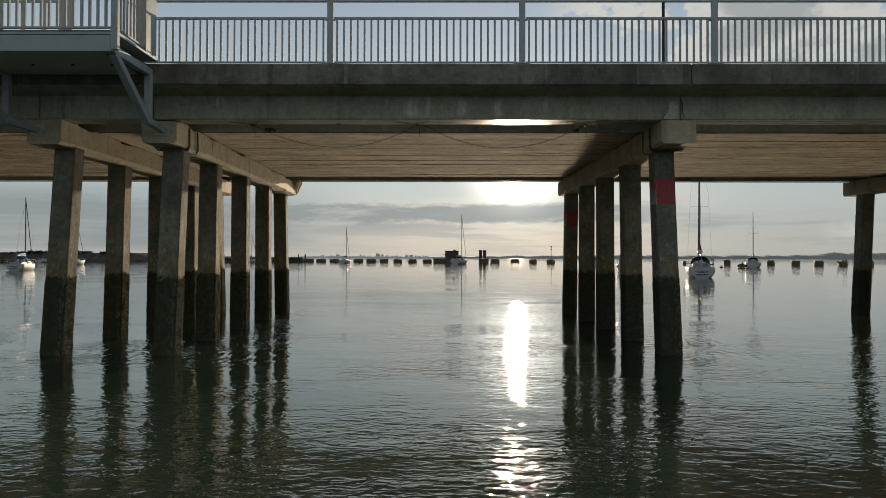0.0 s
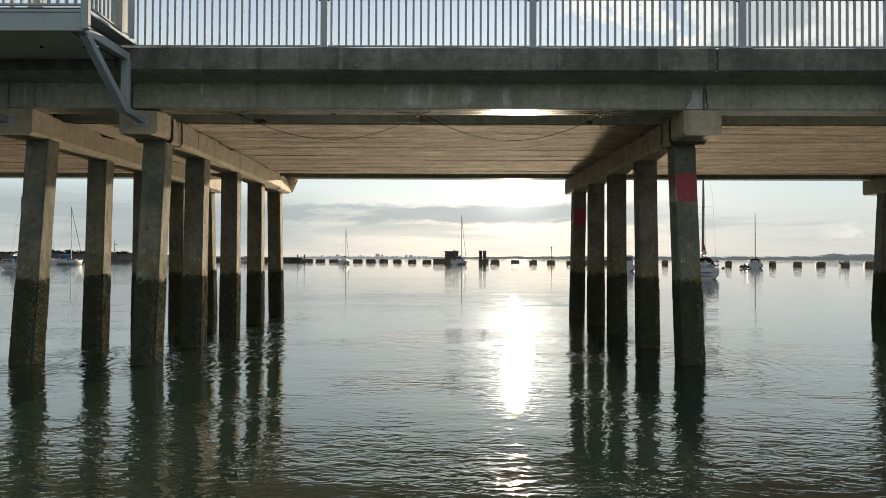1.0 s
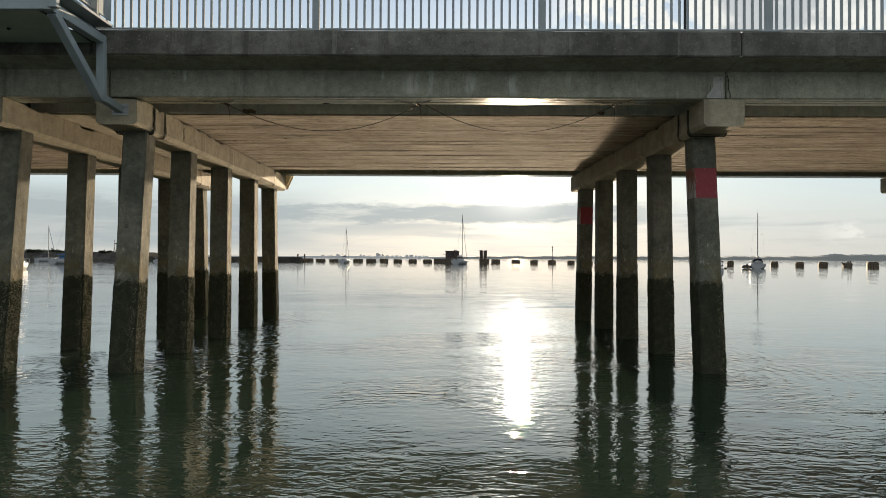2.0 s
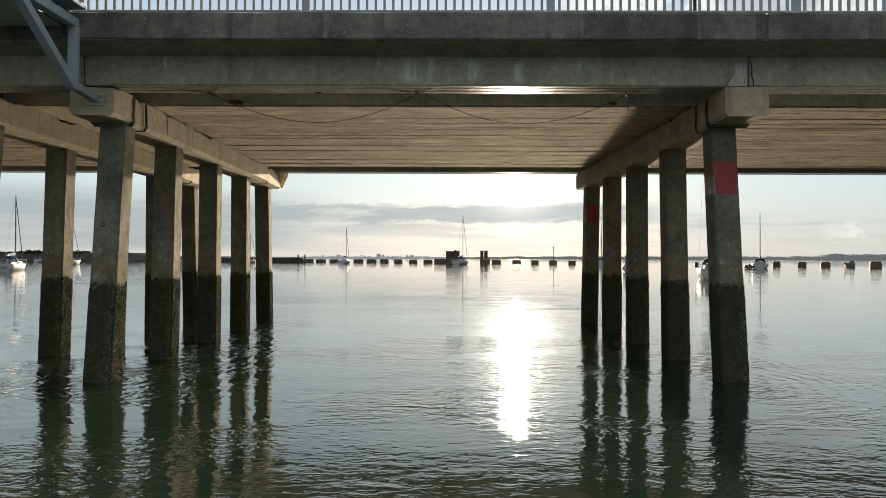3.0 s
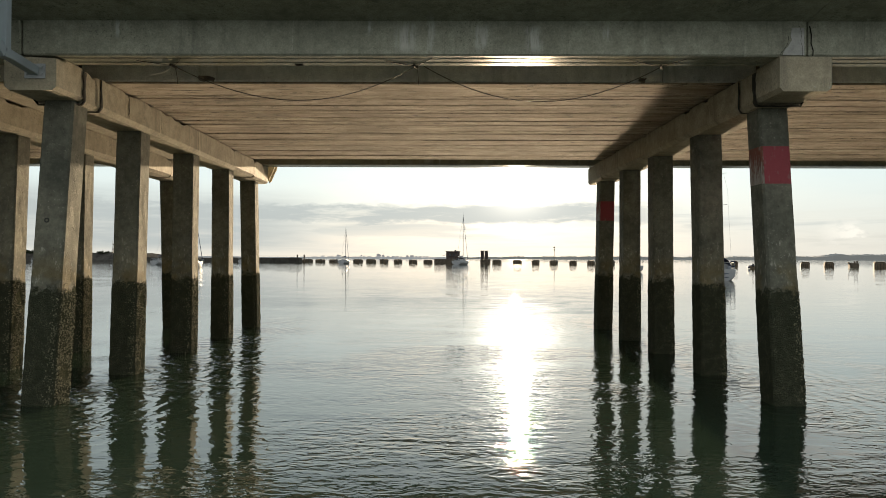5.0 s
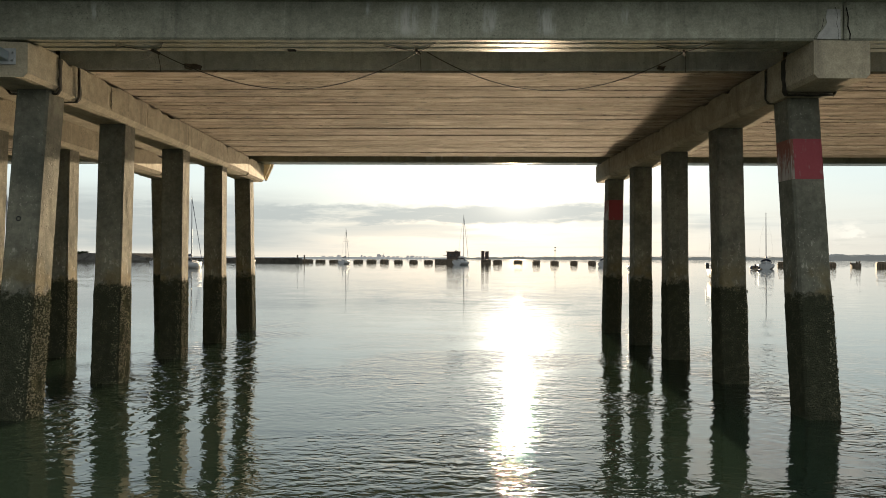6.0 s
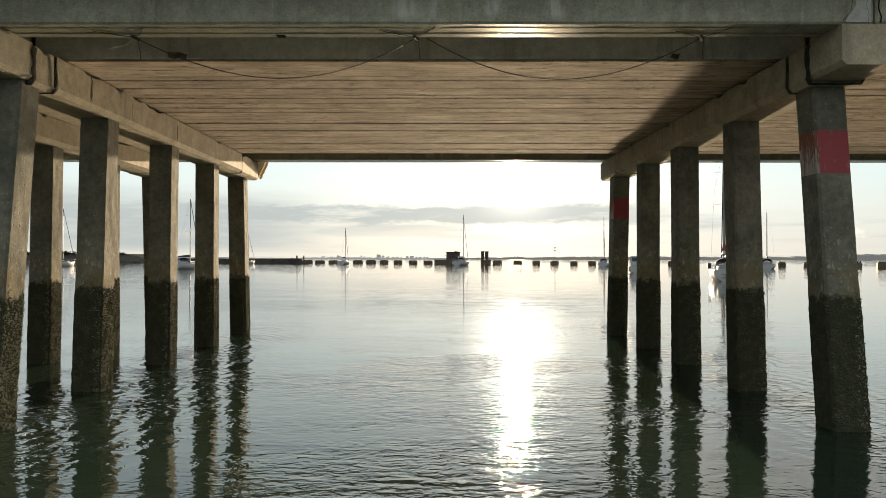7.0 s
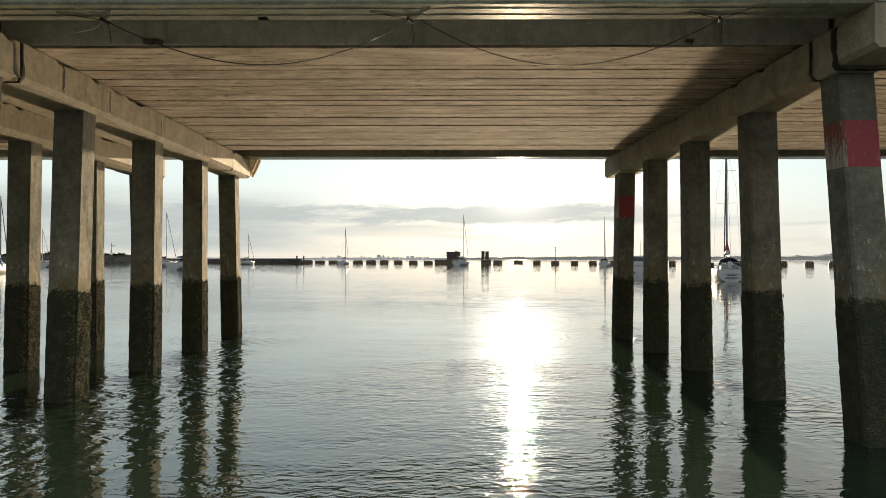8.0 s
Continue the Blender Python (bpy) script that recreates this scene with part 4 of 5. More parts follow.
# ---- loose cable under the edge girder ----
def build_cable():
    y, z = NEAR + 0.40, SOFFIT
    clips = (-4.05, -1.12, 1.84)
    c = empty("hanging_cable", (clips[1], y, z))
    tagged(c, "thin dark cable sagging between clips under the girder", "cable")

    def put(name, pts, r, mat=M_CABLE, label=""):
        return part(name, a_tube([Vector(q) - Vector((clips[1], y, z)) for q in pts], r, 6), mat, c, label)

    for k, (a, b, sag) in enumerate(((clips[0], clips[1], 0.36), (clips[1] + 0.1, clips[2], 0.37))):
        put("span", [(a + (b - a) * s / 20, y + 0.25 * math.sin(math.pi * s / 20), z - 0.012 - 4 * sag * (s / 20) * (1 - s / 20)) for s in range(21)], 0.0055)
    for a in clips:
        put("clip", [(a - 0.02, y - 0.05, z - 0.01), (a + 0.02, y + 0.05, z - 0.02)], 0.016)
        put("loose_end", [(a, y, z - 0.01), (a - 0.2, y - 0.1, z - 0.005), (a - 0.36, y - 0.2, z - 0.003)], 0.0045)
        put("loose_end", [(a, y, z - 0.01), (a + 0.12, y - 0.15, z - 0.004), (a + 0.2, y - 0.3, z - 0.003)], 0.0045)
        put("loose_end", [(a + 0.02, y, z - 0.01), (a + 0.03, y + 0.05, z - 0.15), (a + 0.035, y + 0.05, z - 0.22)], 0.004)
    put("pale_end", [(clips[0] - 0.02, y, z - 0.02), (clips[0] - 0.1, y + 0.02, z - 0.08), (clips[0] - 0.28, y + 0.02, z - 0.12)], 0.004, M_PALE_CABLE, "pale frayed cable end")


build_cable()


# ---- moored boats ----
def hull_mesh(length, beam, freeboard, draft=0.5, flare=0.0):
    """A sailing hull lofted from stations, bow towards +y, with a reverse transom."""
    bm = bmesh.new()
    stations, rows = 15, 9
    rings = []
    for s in range(stations):
        f = s / (stations - 1)
        width = beam / 2 * (0.80 + 0.20 * math.sin(math.pi * min(1, f * 1.1))) * (1 - max(0, (f - 0.45) / 0.55) ** 2.2)
        width = max(width, 0.015)
        sheer = freeboard * (1.0 + 0.30 * (f - 0.35) ** 2 * (1 if f > 0.35 else 0.4) * 2)
        keel = -draft * math.sin(math.pi * min(1.0, 0.08 + f * 0.95)) ** 0.7
        ring = []
        for side in (-1, 1):
            col = []
            for r in range(rows):
                g = r / (rows - 1)
                z = keel + (sheer - keel) * g
                w = width * (math.sin(math.pi / 2 * min(1, g * 1.35)) ** 0.75)
                rake = 0.45 * (1 - g) * (1 if s == 0 else 0) + (-0.0)
                bow_rake = -0.55 * (1 - g) * max(0, (f - 0.8) / 0.2)
                col.append(bm.verts.new((side * w, -length / 2 + f * length - 0.28 * rake * (s == 0) + bow_rake, z)))
            ring.append(col)
        rings.append(ring)
    for a, b in zip(rings, rings[1:]):
        for side in (0, 1):
            for r in range(rows - 1):
                bm.faces.new((a[side][r], a[side][r + 1], b[side][r + 1], b[side][r]))
        bm.faces.new((a[0][-1], a[1][-1], b[1][-1], b[0][-1]))
        bm.faces.new((a[0][0], b[0][0], b[1][0], a[1][0]))
    for r in range(rows - 1):
        bm.faces.new((rings[0][0][r], rings[0][1][r], rings[0][1][r + 1], rings[0][0][r + 1]))
        bm.faces.new((rings[-1][0][r], rings[-1][0][r + 1], rings[-1][1][r + 1], rings[-1][1][r]))
    bmesh.ops.remove_doubles(bm, verts=bm.verts, dist=0.004)
    bmesh.ops.recalc_face_normals(bm, faces=bm.faces)
    for f in bm.faces:
        f.smooth = abs(f.normal.y) < 0.9 and abs(f.normal.z) < 0.9
    return bm


def cabin_mesh(length, beam, z, height, front):
    bm = bmesh.new()
    y0, y1 = -length * 0.12, length * front
    lower = [(-beam * 0.33, y0), (beam * 0.33, y0), (beam * 0.27, y1 * 0.6), (beam * 0.12, y1), (-beam * 0.12, y1), (-beam * 0.27, y1 * 0.6)]
    a = [bm.verts.new((x, y, z)) for x, y in lower]
    b = [bm.verts.new((x * 0.82, y0 + (y - y0) * 0.9, z + height * (1 - 0.3 * (y - y0) / (y1 - y0)))) for x, y in lower]
    for j in range(6):
        bm.faces.new((a[j], a[(j + 1) % 6], b[(j + 1) % 6], b[j]))
    bm.faces.new(b)
    bm.faces.new(a[::-1])
    bmesh.ops.bevel(bm, geom=[e for e in bm.edges if e.verts[0] in b and e.verts[1] in b], offset=0.05, segments=2, affect="EDGES")
    bmesh.ops.recalc_face_normals(bm, faces=bm.faces)
    return bm


def yacht(x, y, heading, length, beam, mast, label, canvas=None, canvas_mat=None, hood=None, outboard=False, dinghy=False):
    """A sailing yacht at its mooring: hull, cabin, rig, rails and canvas."""
    free = 0.085 * length + 0.2
    ob = empty("yacht", (x, y, 0), -heading)
    tagged(ob, label, "sailing yacht", "moored yachts")
    hull = part("hull", hull_mesh(length, beam, free), M_GRP, ob)
    part("stripe", roughen(a_box(-beam * 0.30, beam * 0.30, -length / 2 - 0.04, -length / 2 - 0.005, free * 0.55, free * 0.60), 0.0, 1), M_STRIPE, hull, "dark hull stripe")
    if outboard:
        part("transom_step", a_box(-beam * 0.20, beam * 0.20, -length / 2 - 0.16, -length / 2 - 0.05, free * 0.30, free * 0.36, 0.01), M_STRIPE, hull)
        for w, z in ((0.22, 0.62), (0.12, 0.50)):
            part("lettering_bar", a_box(-beam * w, beam * w, -length / 2 - 0.075, -length / 2 - 0.04, free * z, free * (z + 0.045)), M_STRIPE, hull)
    cabin = part("cabin", cabin_mesh(length, beam, free * 1.0, 0.42, 0.30), M_GRP, ob)
    for side in (-1, 1):
        part("window", a_box(-0.01, 0.01, -length * 0.07, length * 0.12, -0.08, 0.08, 0.006, pose(side * beam * 0.295, 0, free + 0.2, 0, side * -14, side * 6)), M_TINT, cabin)
        part("cockpit_coaming", a_box(side * beam * 0.27 - 0.07, side * beam * 0.27 + 0.07, -length * 0.45, -length * 0.13, free, free + 0.28, 0.03), M_GRP, ob)
    foot = free + 0.38
    my = length * 0.08
    spar = part("mast", a_tube([(0, my, foot - 0.1), (0, my, mast * 0.6), (0, my - 0.05, mast)], [0.085, 0.08, 0.055], 8), M_ALLOY, ob)
    for h in (0.52, 0.74) if mast > 11.5 else (0.62,):
        part("spreader", a_bar((-beam * 0.30, my - 0.1, mast * h), (beam * 0.30, my - 0.1, mast * h), 0.04, 0.025), M_ALLOY, spar)
    part("masthead_aerial", a_tube([(0, my, mast), (0, my - 0.05, mast + 0.6)], 0.008, 5), M_ALLOY, spar)
    boom = part("boom", a_tube([(0, my - 0.1, foot + 0.75), (0, -length * 0.36, foot + 0.68)], 0.06, 8), M_ALLOY, ob)
    if canvas_mat:
        n = 9
        part("sail_cover", a_tube([(0.02 * math.sin(3 * s), my - 0.08 - (my + length * 0.33) * s / n, foot + 0.93 - 0.14 * s / n) for s in range(n + 1)],
                                  [0.06] + [0.20 - 0.012 * s + 0.015 * math.sin(5 * s) for s in range(n)], 8), canvas_mat, boom, "folded sail cover along the boom")
    if canvas == "furled":
        part("stack_cover", a_tube([(0, my - 0.12, foot + 2.0), (0, my - 0.16, foot + 1.5), (0.02, my - 0.3, foot + 0.95), (0, my - 0.5, foot + 0.7)], [0.04, 0.13, 0.25, 0.10], 8), M_RED, spar, "red and white bundled sail cover")
        part("lashing", a_tube([(0.03, my - 0.42, foot + 1.15), (-0.04, my - 0.5, foot + 0.85)], [0.17, 0.22], 7), M_GRP, spar)
    stays = ((0, length * 0.49, free * 1.15), (0, -length * 0.49, free), (beam * 0.44, my - 0.1, free), (-beam * 0.44, my - 0.1, free))
    for k, q in enumerate(stays):
        head = (0, my - 0.03, mast * (0.97 if k < 2 else 0.9))
        thick = 0.05 if k == 0 else 0.011
        if k < 2:
            part("stay", a_tube([q, head], thick, 5), M_NAVY if k == 0 else M_ALLOY, ob)
        else:
            mid = (q[0] * 0.70, my - 0.1, mast * 0.62)
            part("shroud", a_tube([q, mid, head], 0.006, 5), M_ALLOY, ob)
    # guard rails fore and aft
    for name, ya, yb, wa, wb in (("pushpit", -length * 0.485, -length * 0.40, 0.36, 0.40), ("pulpit", length * 0.38, length * 0.485, 0.26, 0.05)):
        bm = bmesh.new()
        tube(bm, [(-beam * wa, ya, free + 0.55), (-beam * wb, yb, free + 0.58), (beam * wb, yb, free + 0.58), (beam * wa, ya, free + 0.55)], 0.018, 6)
        if name == "pushpit":
            bm.free()
            bm = bmesh.new()
            tube(bm, [(-beam * wb, yb, free + 0.58), (-beam * wa, ya, free + 0.55), (beam * wa, ya, free + 0.55), (beam * wb, yb, free + 0.58)], 0.018, 6)
        for sx, yy, ww in ((-1, ya, wa), (1, ya, wa), (-1, yb, wb), (1, yb, wb)):
            tube(bm, [(sx * beam * ww, yy, free - 0.05), (sx * beam * ww, yy, free + 0.57)], 0.016, 6)
        part(name, bm, M_PLATE, ob)
    for side in (-1, 1):
        for yy in (-0.22, 0.0, 0.22):
            part("stanchion", a_tube([(side * beam * 0.43, length * yy, free - 0.05), (side * beam * 0.43, length * yy, free + 0.56)], 0.014, 5), M_PLATE, ob)
        part("guard_wire", a_tube([(side * beam * 0.40, -length * 0.40, free + 0.56), (side * beam * 0.43, 0, free + 0.55), (side * beam * 0.26, length * 0.38, free + 0.55)], 0.006, 4), M_PLATE, ob)
    if hood:
        bm = bmesh.new()
        rows = []
        for yy, hh, ww in ((-length * 0.17, 0.95, 0.33), (-length * 0.11, 1.0, 0.32), (-length * 0.03, 0.5, 0.27)):
            rows.append([bm.verts.new((beam * ww * math.cos(a), yy, free + 0.15 + (hh - 0.15) * math.sin(a) ** 0.6)) for a in (math.pi * j / 10 for j in range(11))])
        for a, b in zip(rows, rows[1:]):
            for j in range(10):
                bm.faces.new((a[j], a[j + 1], b[j + 1], b[j]))
        bmesh.ops.solidify(bm, geom=bm.faces[:], thickness=0.02)
        part("sprayhood", bm, hood, ob, "canvas sprayhood over the companionway")
    part("wheel_pedestal", a_box(-0.12, 0.12, -length * 0.34, -length * 0.30, free - 0.05, free + 0.65, 0.03), M_GRP, ob)
    if outboard:
        motor = part("outboard", a_box(-beam * 0.5 - 0.28, -beam * 0.5 - 0.02, -length * 0.48, -length * 0.42, free + 0.1, free + 0.55, 0.05), M_DARK, ob)
        part("rail_bracket", a_box(-beam * 0.5 - 0.03, -beam * 0.36, -length * 0.47, -length * 0.44, free + 0.3, free + 0.36, 0.005), M_PLATE, motor)
        part("lifebuoy", a_tube([(beam * 0.33 + 0.22 * math.cos(a), -length * 0.49, free + 0.45 + 0.22 * math.sin(a)) for a in (math.pi * (0.15 + 1.7 * q / 10) for q in range(11))], 0.055, 6), M_NAVY, ob)
    return ob


yacht(22.72, 67.0, 17.5, 8.5, 2.5, 12.5, "white yacht with red bundled sail cover, on calm water", "furled", None, M_NAVY, True)
yacht(59.0, 140.0, 24.0, 8.6, 2.9, 10.6, "white yacht with dark sail cover on still water", None, M_NAVY, M_NAVY)
yacht(3.4, 202.0, 20.0, 10.0, 3.2, 13.9, "white yacht lying at its mooring before a jetty hut", None, M_GRP, M_NAVY)
yacht(-32.0, 223.0, 8.0, 8.2, 2.8, 11.1, "small white yacht near the row of dolphins", None, M_NAVY, None)
yacht(-56.1, 94.5, -14.0, 7.2, 2.4, 9.6, "white yacht with blue sprayhood and sail cover", None, M_BLUE, M_BLUE, True)
yacht(-85.0, 161.0, 18.0, 8.0, 2.8, 13.0, "white yacht with bright blue sail cover before the bank", None, M_BLUE, M_BLUE)
yacht(-124.0, 222.0, 15.0, 7.5, 2.5, 11.0, "small pale yacht far off by the stone bank", None, M_NAVY, None)
yacht(-69.7, 180.0, 22.0, 8.5, 2.9, 13.4, "white yacht with a wheelhouse hood, far off", None, M_NAVY, M_GRP)
yacht(-44.4, 126.0, 10.0, 8.5, 2.9, 12.2, "white yacht with furled jib on calm water", None, M_NAVY, M_NAVY)
yacht(-65.6, 237.0, 22.0, 7.8, 2.6, 9.7, "small white yacht alongside the low jetty", None, M_GRP, None)
yacht(37.3, 180.0, 16.0, 8.2, 2.8, 12.0, "white yacht moored beside the dolphins", None, M_NAVY, M_NAVY)


def motor_cruiser(x, y, heading):
    ob = empty("motor_cruiser", (x, y, 0), -heading)
    tagged(ob, "small white motor cruiser with wheelhouse on its mooring", "motor boat")
    length, beam, free = 6.5, 2.4, 0.85
    part("hull", hull_mesh(length, beam, free, 0.35), M_GRP, ob)
    house = part("wheelhouse", a_box(-0.85, 0.85, -0.9, 1.2, free - 0.05, free + 1.35, 0.12), M_GRP, ob)
    for side in (-1, 1):
        part("window", a_box(side * 0.852 - 0.008, side * 0.852 + 0.008, -0.7, 1.0, free + 0.6, free + 1.15, 0.004), M_TINT, house)
    part("window", a_box(-0.65, 0.65, -0.912, -0.896, free + 0.6, free + 1.15, 0.004), M_TINT, house)
    part("rail", a_tube([(-1.0, -3.0, free + 0.6), (1.0, -3.0, free + 0.6), (1.05, -1.0, free + 0.6)], 0.02, 6), M_PLATE, ob)
    for px, py in ((-1.0, -3.0), (1.0, -3.0), (1.05, -1.0)):
        part("stanchion", a_tube([(px, py, free - 0.05), (px, py, free + 0.6)], 0.018, 5), M_PLATE, ob)
    part("aerial", a_tube([(0.3, 0.2, free + 1.3), (0.3, 0.1, free + 3.4)], 0.02, 5), M_ALLOY, ob)


motor_cruiser(24.6, 102.0, 14.0)


def dinghy(x, y, heading):
    ob = empty("dinghy", (x, y, 0), -heading)
    tagged(ob, "small dark inflatable dinghy floating beside a yacht", "dinghy")
    ring = [(-0.65, -1.2), (-0.65, 0.6), (-0.4, 1.1), (0.0, 1.3), (0.4, 1.1), (0.65, 0.6), (0.65, -1.2)]
    part("tube", a_tube([(px, py, 0.28 + 0.12 * max(0, py)) for px, py in ring], 0.24, 8), M_NAVY, ob)
    part("floor", a_box(-0.5, 0.5, -1.15, 0.8, 0.02, 0.10, 0.02), M_DARK, ob)
    part("transom", a_box(-0.5, 0.5, -1.22, -1.16, 0.05, 0.55, 0.01), M_TIMBER_TOP, ob)
    part("motor", a_box(-0.14, 0.14, -1.45, -1.23, 0.35, 0.95, 0.05), M_DARK, ob)


dinghy(55.6, 137.0, 20.0)


def mooring_buoy(x, y, r=0.32):
    ob = empty("mooring_buoy", (x, y, 0))
    tagged(ob, "small dark mooring buoy floating on the water", "buoy", "mooring buoys")
    bm = bmesh.new()
    bmesh.ops.create_uvsphere(bm, u_segments=14, v_segments=8, radius=r)
    for v in bm.verts:
        v.co.z *= 0.6
        v.co.z += 0.05
    part("float", bm, M_TIMBER, ob)
    part("ring", a_tube([(-0.1, 0, r * 0.5), (-0.1, 0, r * 0.5 + 0.2), (0.1, 0, r * 0.5 + 0.2), (0.1, 0, r * 0.5)], 0.02, 6), M_DARK, ob)


for bx, by in ((50.9, 135.0), (-35.5, 232.0), (11.5, 196.0)):
    mooring_buoy(bx, by)


# ---- row of dolphins, hut and jetty ----
def row_y(x):
    """The line on which the dolphins stand."""
    return 252.0 - 0.60 * x - 0.0026 * x * x if x > 0 else 252.0 - 0.55 * x


def dolphin(x, width, seed):
    y = row_y(x)
    ob = empty("mooring_dolphin", (x, y, 0), -22)
    tagged(ob, "squat dark timber and concrete dolphin standing in the water", "dolphin", "row of dolphins")
    width *= 0.94
    h = 1.30 + 0.10 * math.sin(seed * 3.1)
    bm = a_box(-width / 2, width / 2, -width * 0.45, width * 0.45, -0.8, h - 0.22, 0.15)
    part("body", roughen(bm, 0.10, 0.8, seed), M_TIMBER, ob)
    bm = a_box(-width * 0.43, width * 0.43, -width * 0.40, width * 0.40, h - 0.22, h, 0.10)
    part("cap", roughen(bm, 0.06, 0.9, seed + 5), M_TIMBER_TOP, ob)
    for k in range(4):
        px = -width * 0.36 + k * width * 0.24
        part("fender", a_box(px - 0.13, px + 0.13, -width * 0.45 - 0.16, -width * 0.45 - 0.06, -0.5, h - 0.3 - 0.1 * (k % 2), 0.03), M_TIMBER_TOP, ob)


for k, (dx, dw) in enumerate(((-55.2, 3.6), (-49.6, 3.2), (-44.0, 3.0), (-34.0, 3.1), (-28.8, 3.1), (-23.8, 2.7), (-18.5, 2.7), (-12.9, 2.7), (-7.5, 2.8), (-3.0, 3.0),
                              (15.8, 2.7), (22.1, 2.7), (27.6, 2.3), (32.8, 2.4), (38.1, 2.2), (42.9, 2.2), (47.9, 2.2), (61.6, 1.8), (74.7, 1.8), (82.7, 1.9),
                              (86.9, 2.1), (90.6, 2.2), (97.9, 2.5), (105.7, 2.4))):
    dolphin(dx, dw, k * 1.7)


def broken_dolphin():
    x = 94.3
    ob = empty("broken_dolphin", (x, row_y(x), 0), -20)
    tagged(ob, "collapsed dark timber dolphin with splayed stumps", "dolphin")
    part("body", roughen(a_box(-1.0, 0.9, -0.9, 0.9, -0.8, 1.05, 0.25), 0.28, 0.9, 2.0), M_TIMBER, ob)
    for a, b in (((-0.7, -0.5, 0.6), (-1.35, -0.6, 1.15)), ((0.1, -0.6, 0.6), (0.0, -0.7, 1.45)), ((0.55, 0.2, 0.6), (0.75, 0.1, 1.5))):
        part("stump", a_tube([a, b], [0.24, 0.17], 7), M_TIMBER, ob)


broken_dolphin()


def jetty_hut():
    x, y = 1.0, row_y(1.0) + 1.0
    ob = empty("jetty_hut", (x, y, 0))
    tagged(ob, "derelict dark brick hut on a low timber landing", "hut")
    part("landing", roughen(a_box(-6.2, 2.4, -1.8, 1.8, -0.6, 1.55, 0.1), 0.05, 0.8), M_TIMBER, ob)
    wall = part("wall", a_box(-2.1, 2.6, -1.5, 1.5, 1.552, 4.0, 0.04), M_BRICK, ob)
    for wx in (-1.2, 0.3):
        part("window", a_box(wx, wx + 0.7, -1.54, -1.502, 2.5, 3.3, 0.01), M_TINT, wall)
    roof = part("roof", a_box(-2.3, 2.8, -1.7, 1.7, 4.003, 4.22, 0.04), M_BRICK, ob)
    part("vent", a_box(0.8, 1.35, -0.3, 0.3, 4.222, 4.62, 0.05), M_DARK, roof)
    part("vent", a_box(1.5, 1.8, -0.2, 0.2, 4.222, 4.45, 0.05), M_DARK, roof)
    part("davit", a_bar((-2.12, 0, 2.9), (-3.3, 0, 2.75), 0.12, 0.12), M_DARK, ob)


jetty_hut()


def twin_towers():
    x = 12.0
    ob = empty("leading_towers", (x, row_y(x), 0))
    tagged(ob, "pair of dark square brick towers on a low block", "tower")
    part("base", roughen(a_box(-1.6, 1.7, -1.3, 1.3, -0.6, 1.55, 0.08), 0.05, 0.9), M_TIMBER, ob)
    part("shaft", a_box(-1.5, -0.45, -0.6, 0.6, 1.552, 4.25, 0.05), M_BRICK, ob)
    part("shaft", a_box(-0.2, 0.95, -0.6, 0.6, 1.552, 4.2, 0.05), M_BRICK, ob)
    for a, b in ((-1.6, -0.35), (-0.3, 1.05)):
        part("coping", a_box(a, b, -0.7, 0.7, 4.252, 4.36, 0.02), M_BRICK, ob)


twin_towers()


def beacon(x, y, height, label):
    ob = empty("beacon", (x, y, 0))
    tagged(ob, label, "beacon")
    part("pole", a_tube([(0, 0, -0.5), (0, 0, height)], [0.10, 0.06], 7), M_DARK, ob)
    part("topmark", a_tube([(0, 0, height - 0.2), (0, 0, height + 0.1), (0, 0, height + 0.4)], [0.05, 0.26, 0.05], 8), M_DARK, ob)
    part("topmark", a_tube([(0, 0, height + 0.6), (0, 0, height + 0.9), (0, 0, height + 1.2)], [0.05, 0.26, 0.05], 8), M_DARK, ob)


beacon(33.0, 230.0, 4.4, "thin dark pole beacon with two ball topmarks")


def far_jetty():
    """The low jetty that runs on from the dolphins to the stone bank."""
    ob = empty("low_jetty", (-57, row_y(-57), 0))
    tagged(ob, "long low dark jetty of stone and timber", "jetty", kind="structure")
    ends = ((-55.4, 270.4), (-80.0, 282.0), (-110.0, 300.0), (-130.0, 312.0))
    base = Vector((-57, row_y(-57), 0))
    for k, (a, b) in enumerate(zip(ends, ends[1:])):
        bm = a_bar(Vector((*a, 0.55)) - base, Vector((*b, 0.55)) - base, 2.2, 2.4, 0.1)
        bmesh.ops.subdivide_edges(bm, edges=[e for e in bm.edges if e.calc_length() > 4], cuts=16, use_grid_fill=True)
        part("wall", roughen(bm, 0.22, 0.35, k), M_ROCK, ob)
    for px in (-59.4, -56.4):
        part("mooring_post", a_tube([Vector((px, row_y(px) - 1.0, 0)) - base, Vector((px, row_y(px) - 1.0, 3.0)) - base], 0.28, 8), M_TIMBER, ob)


far_jetty()


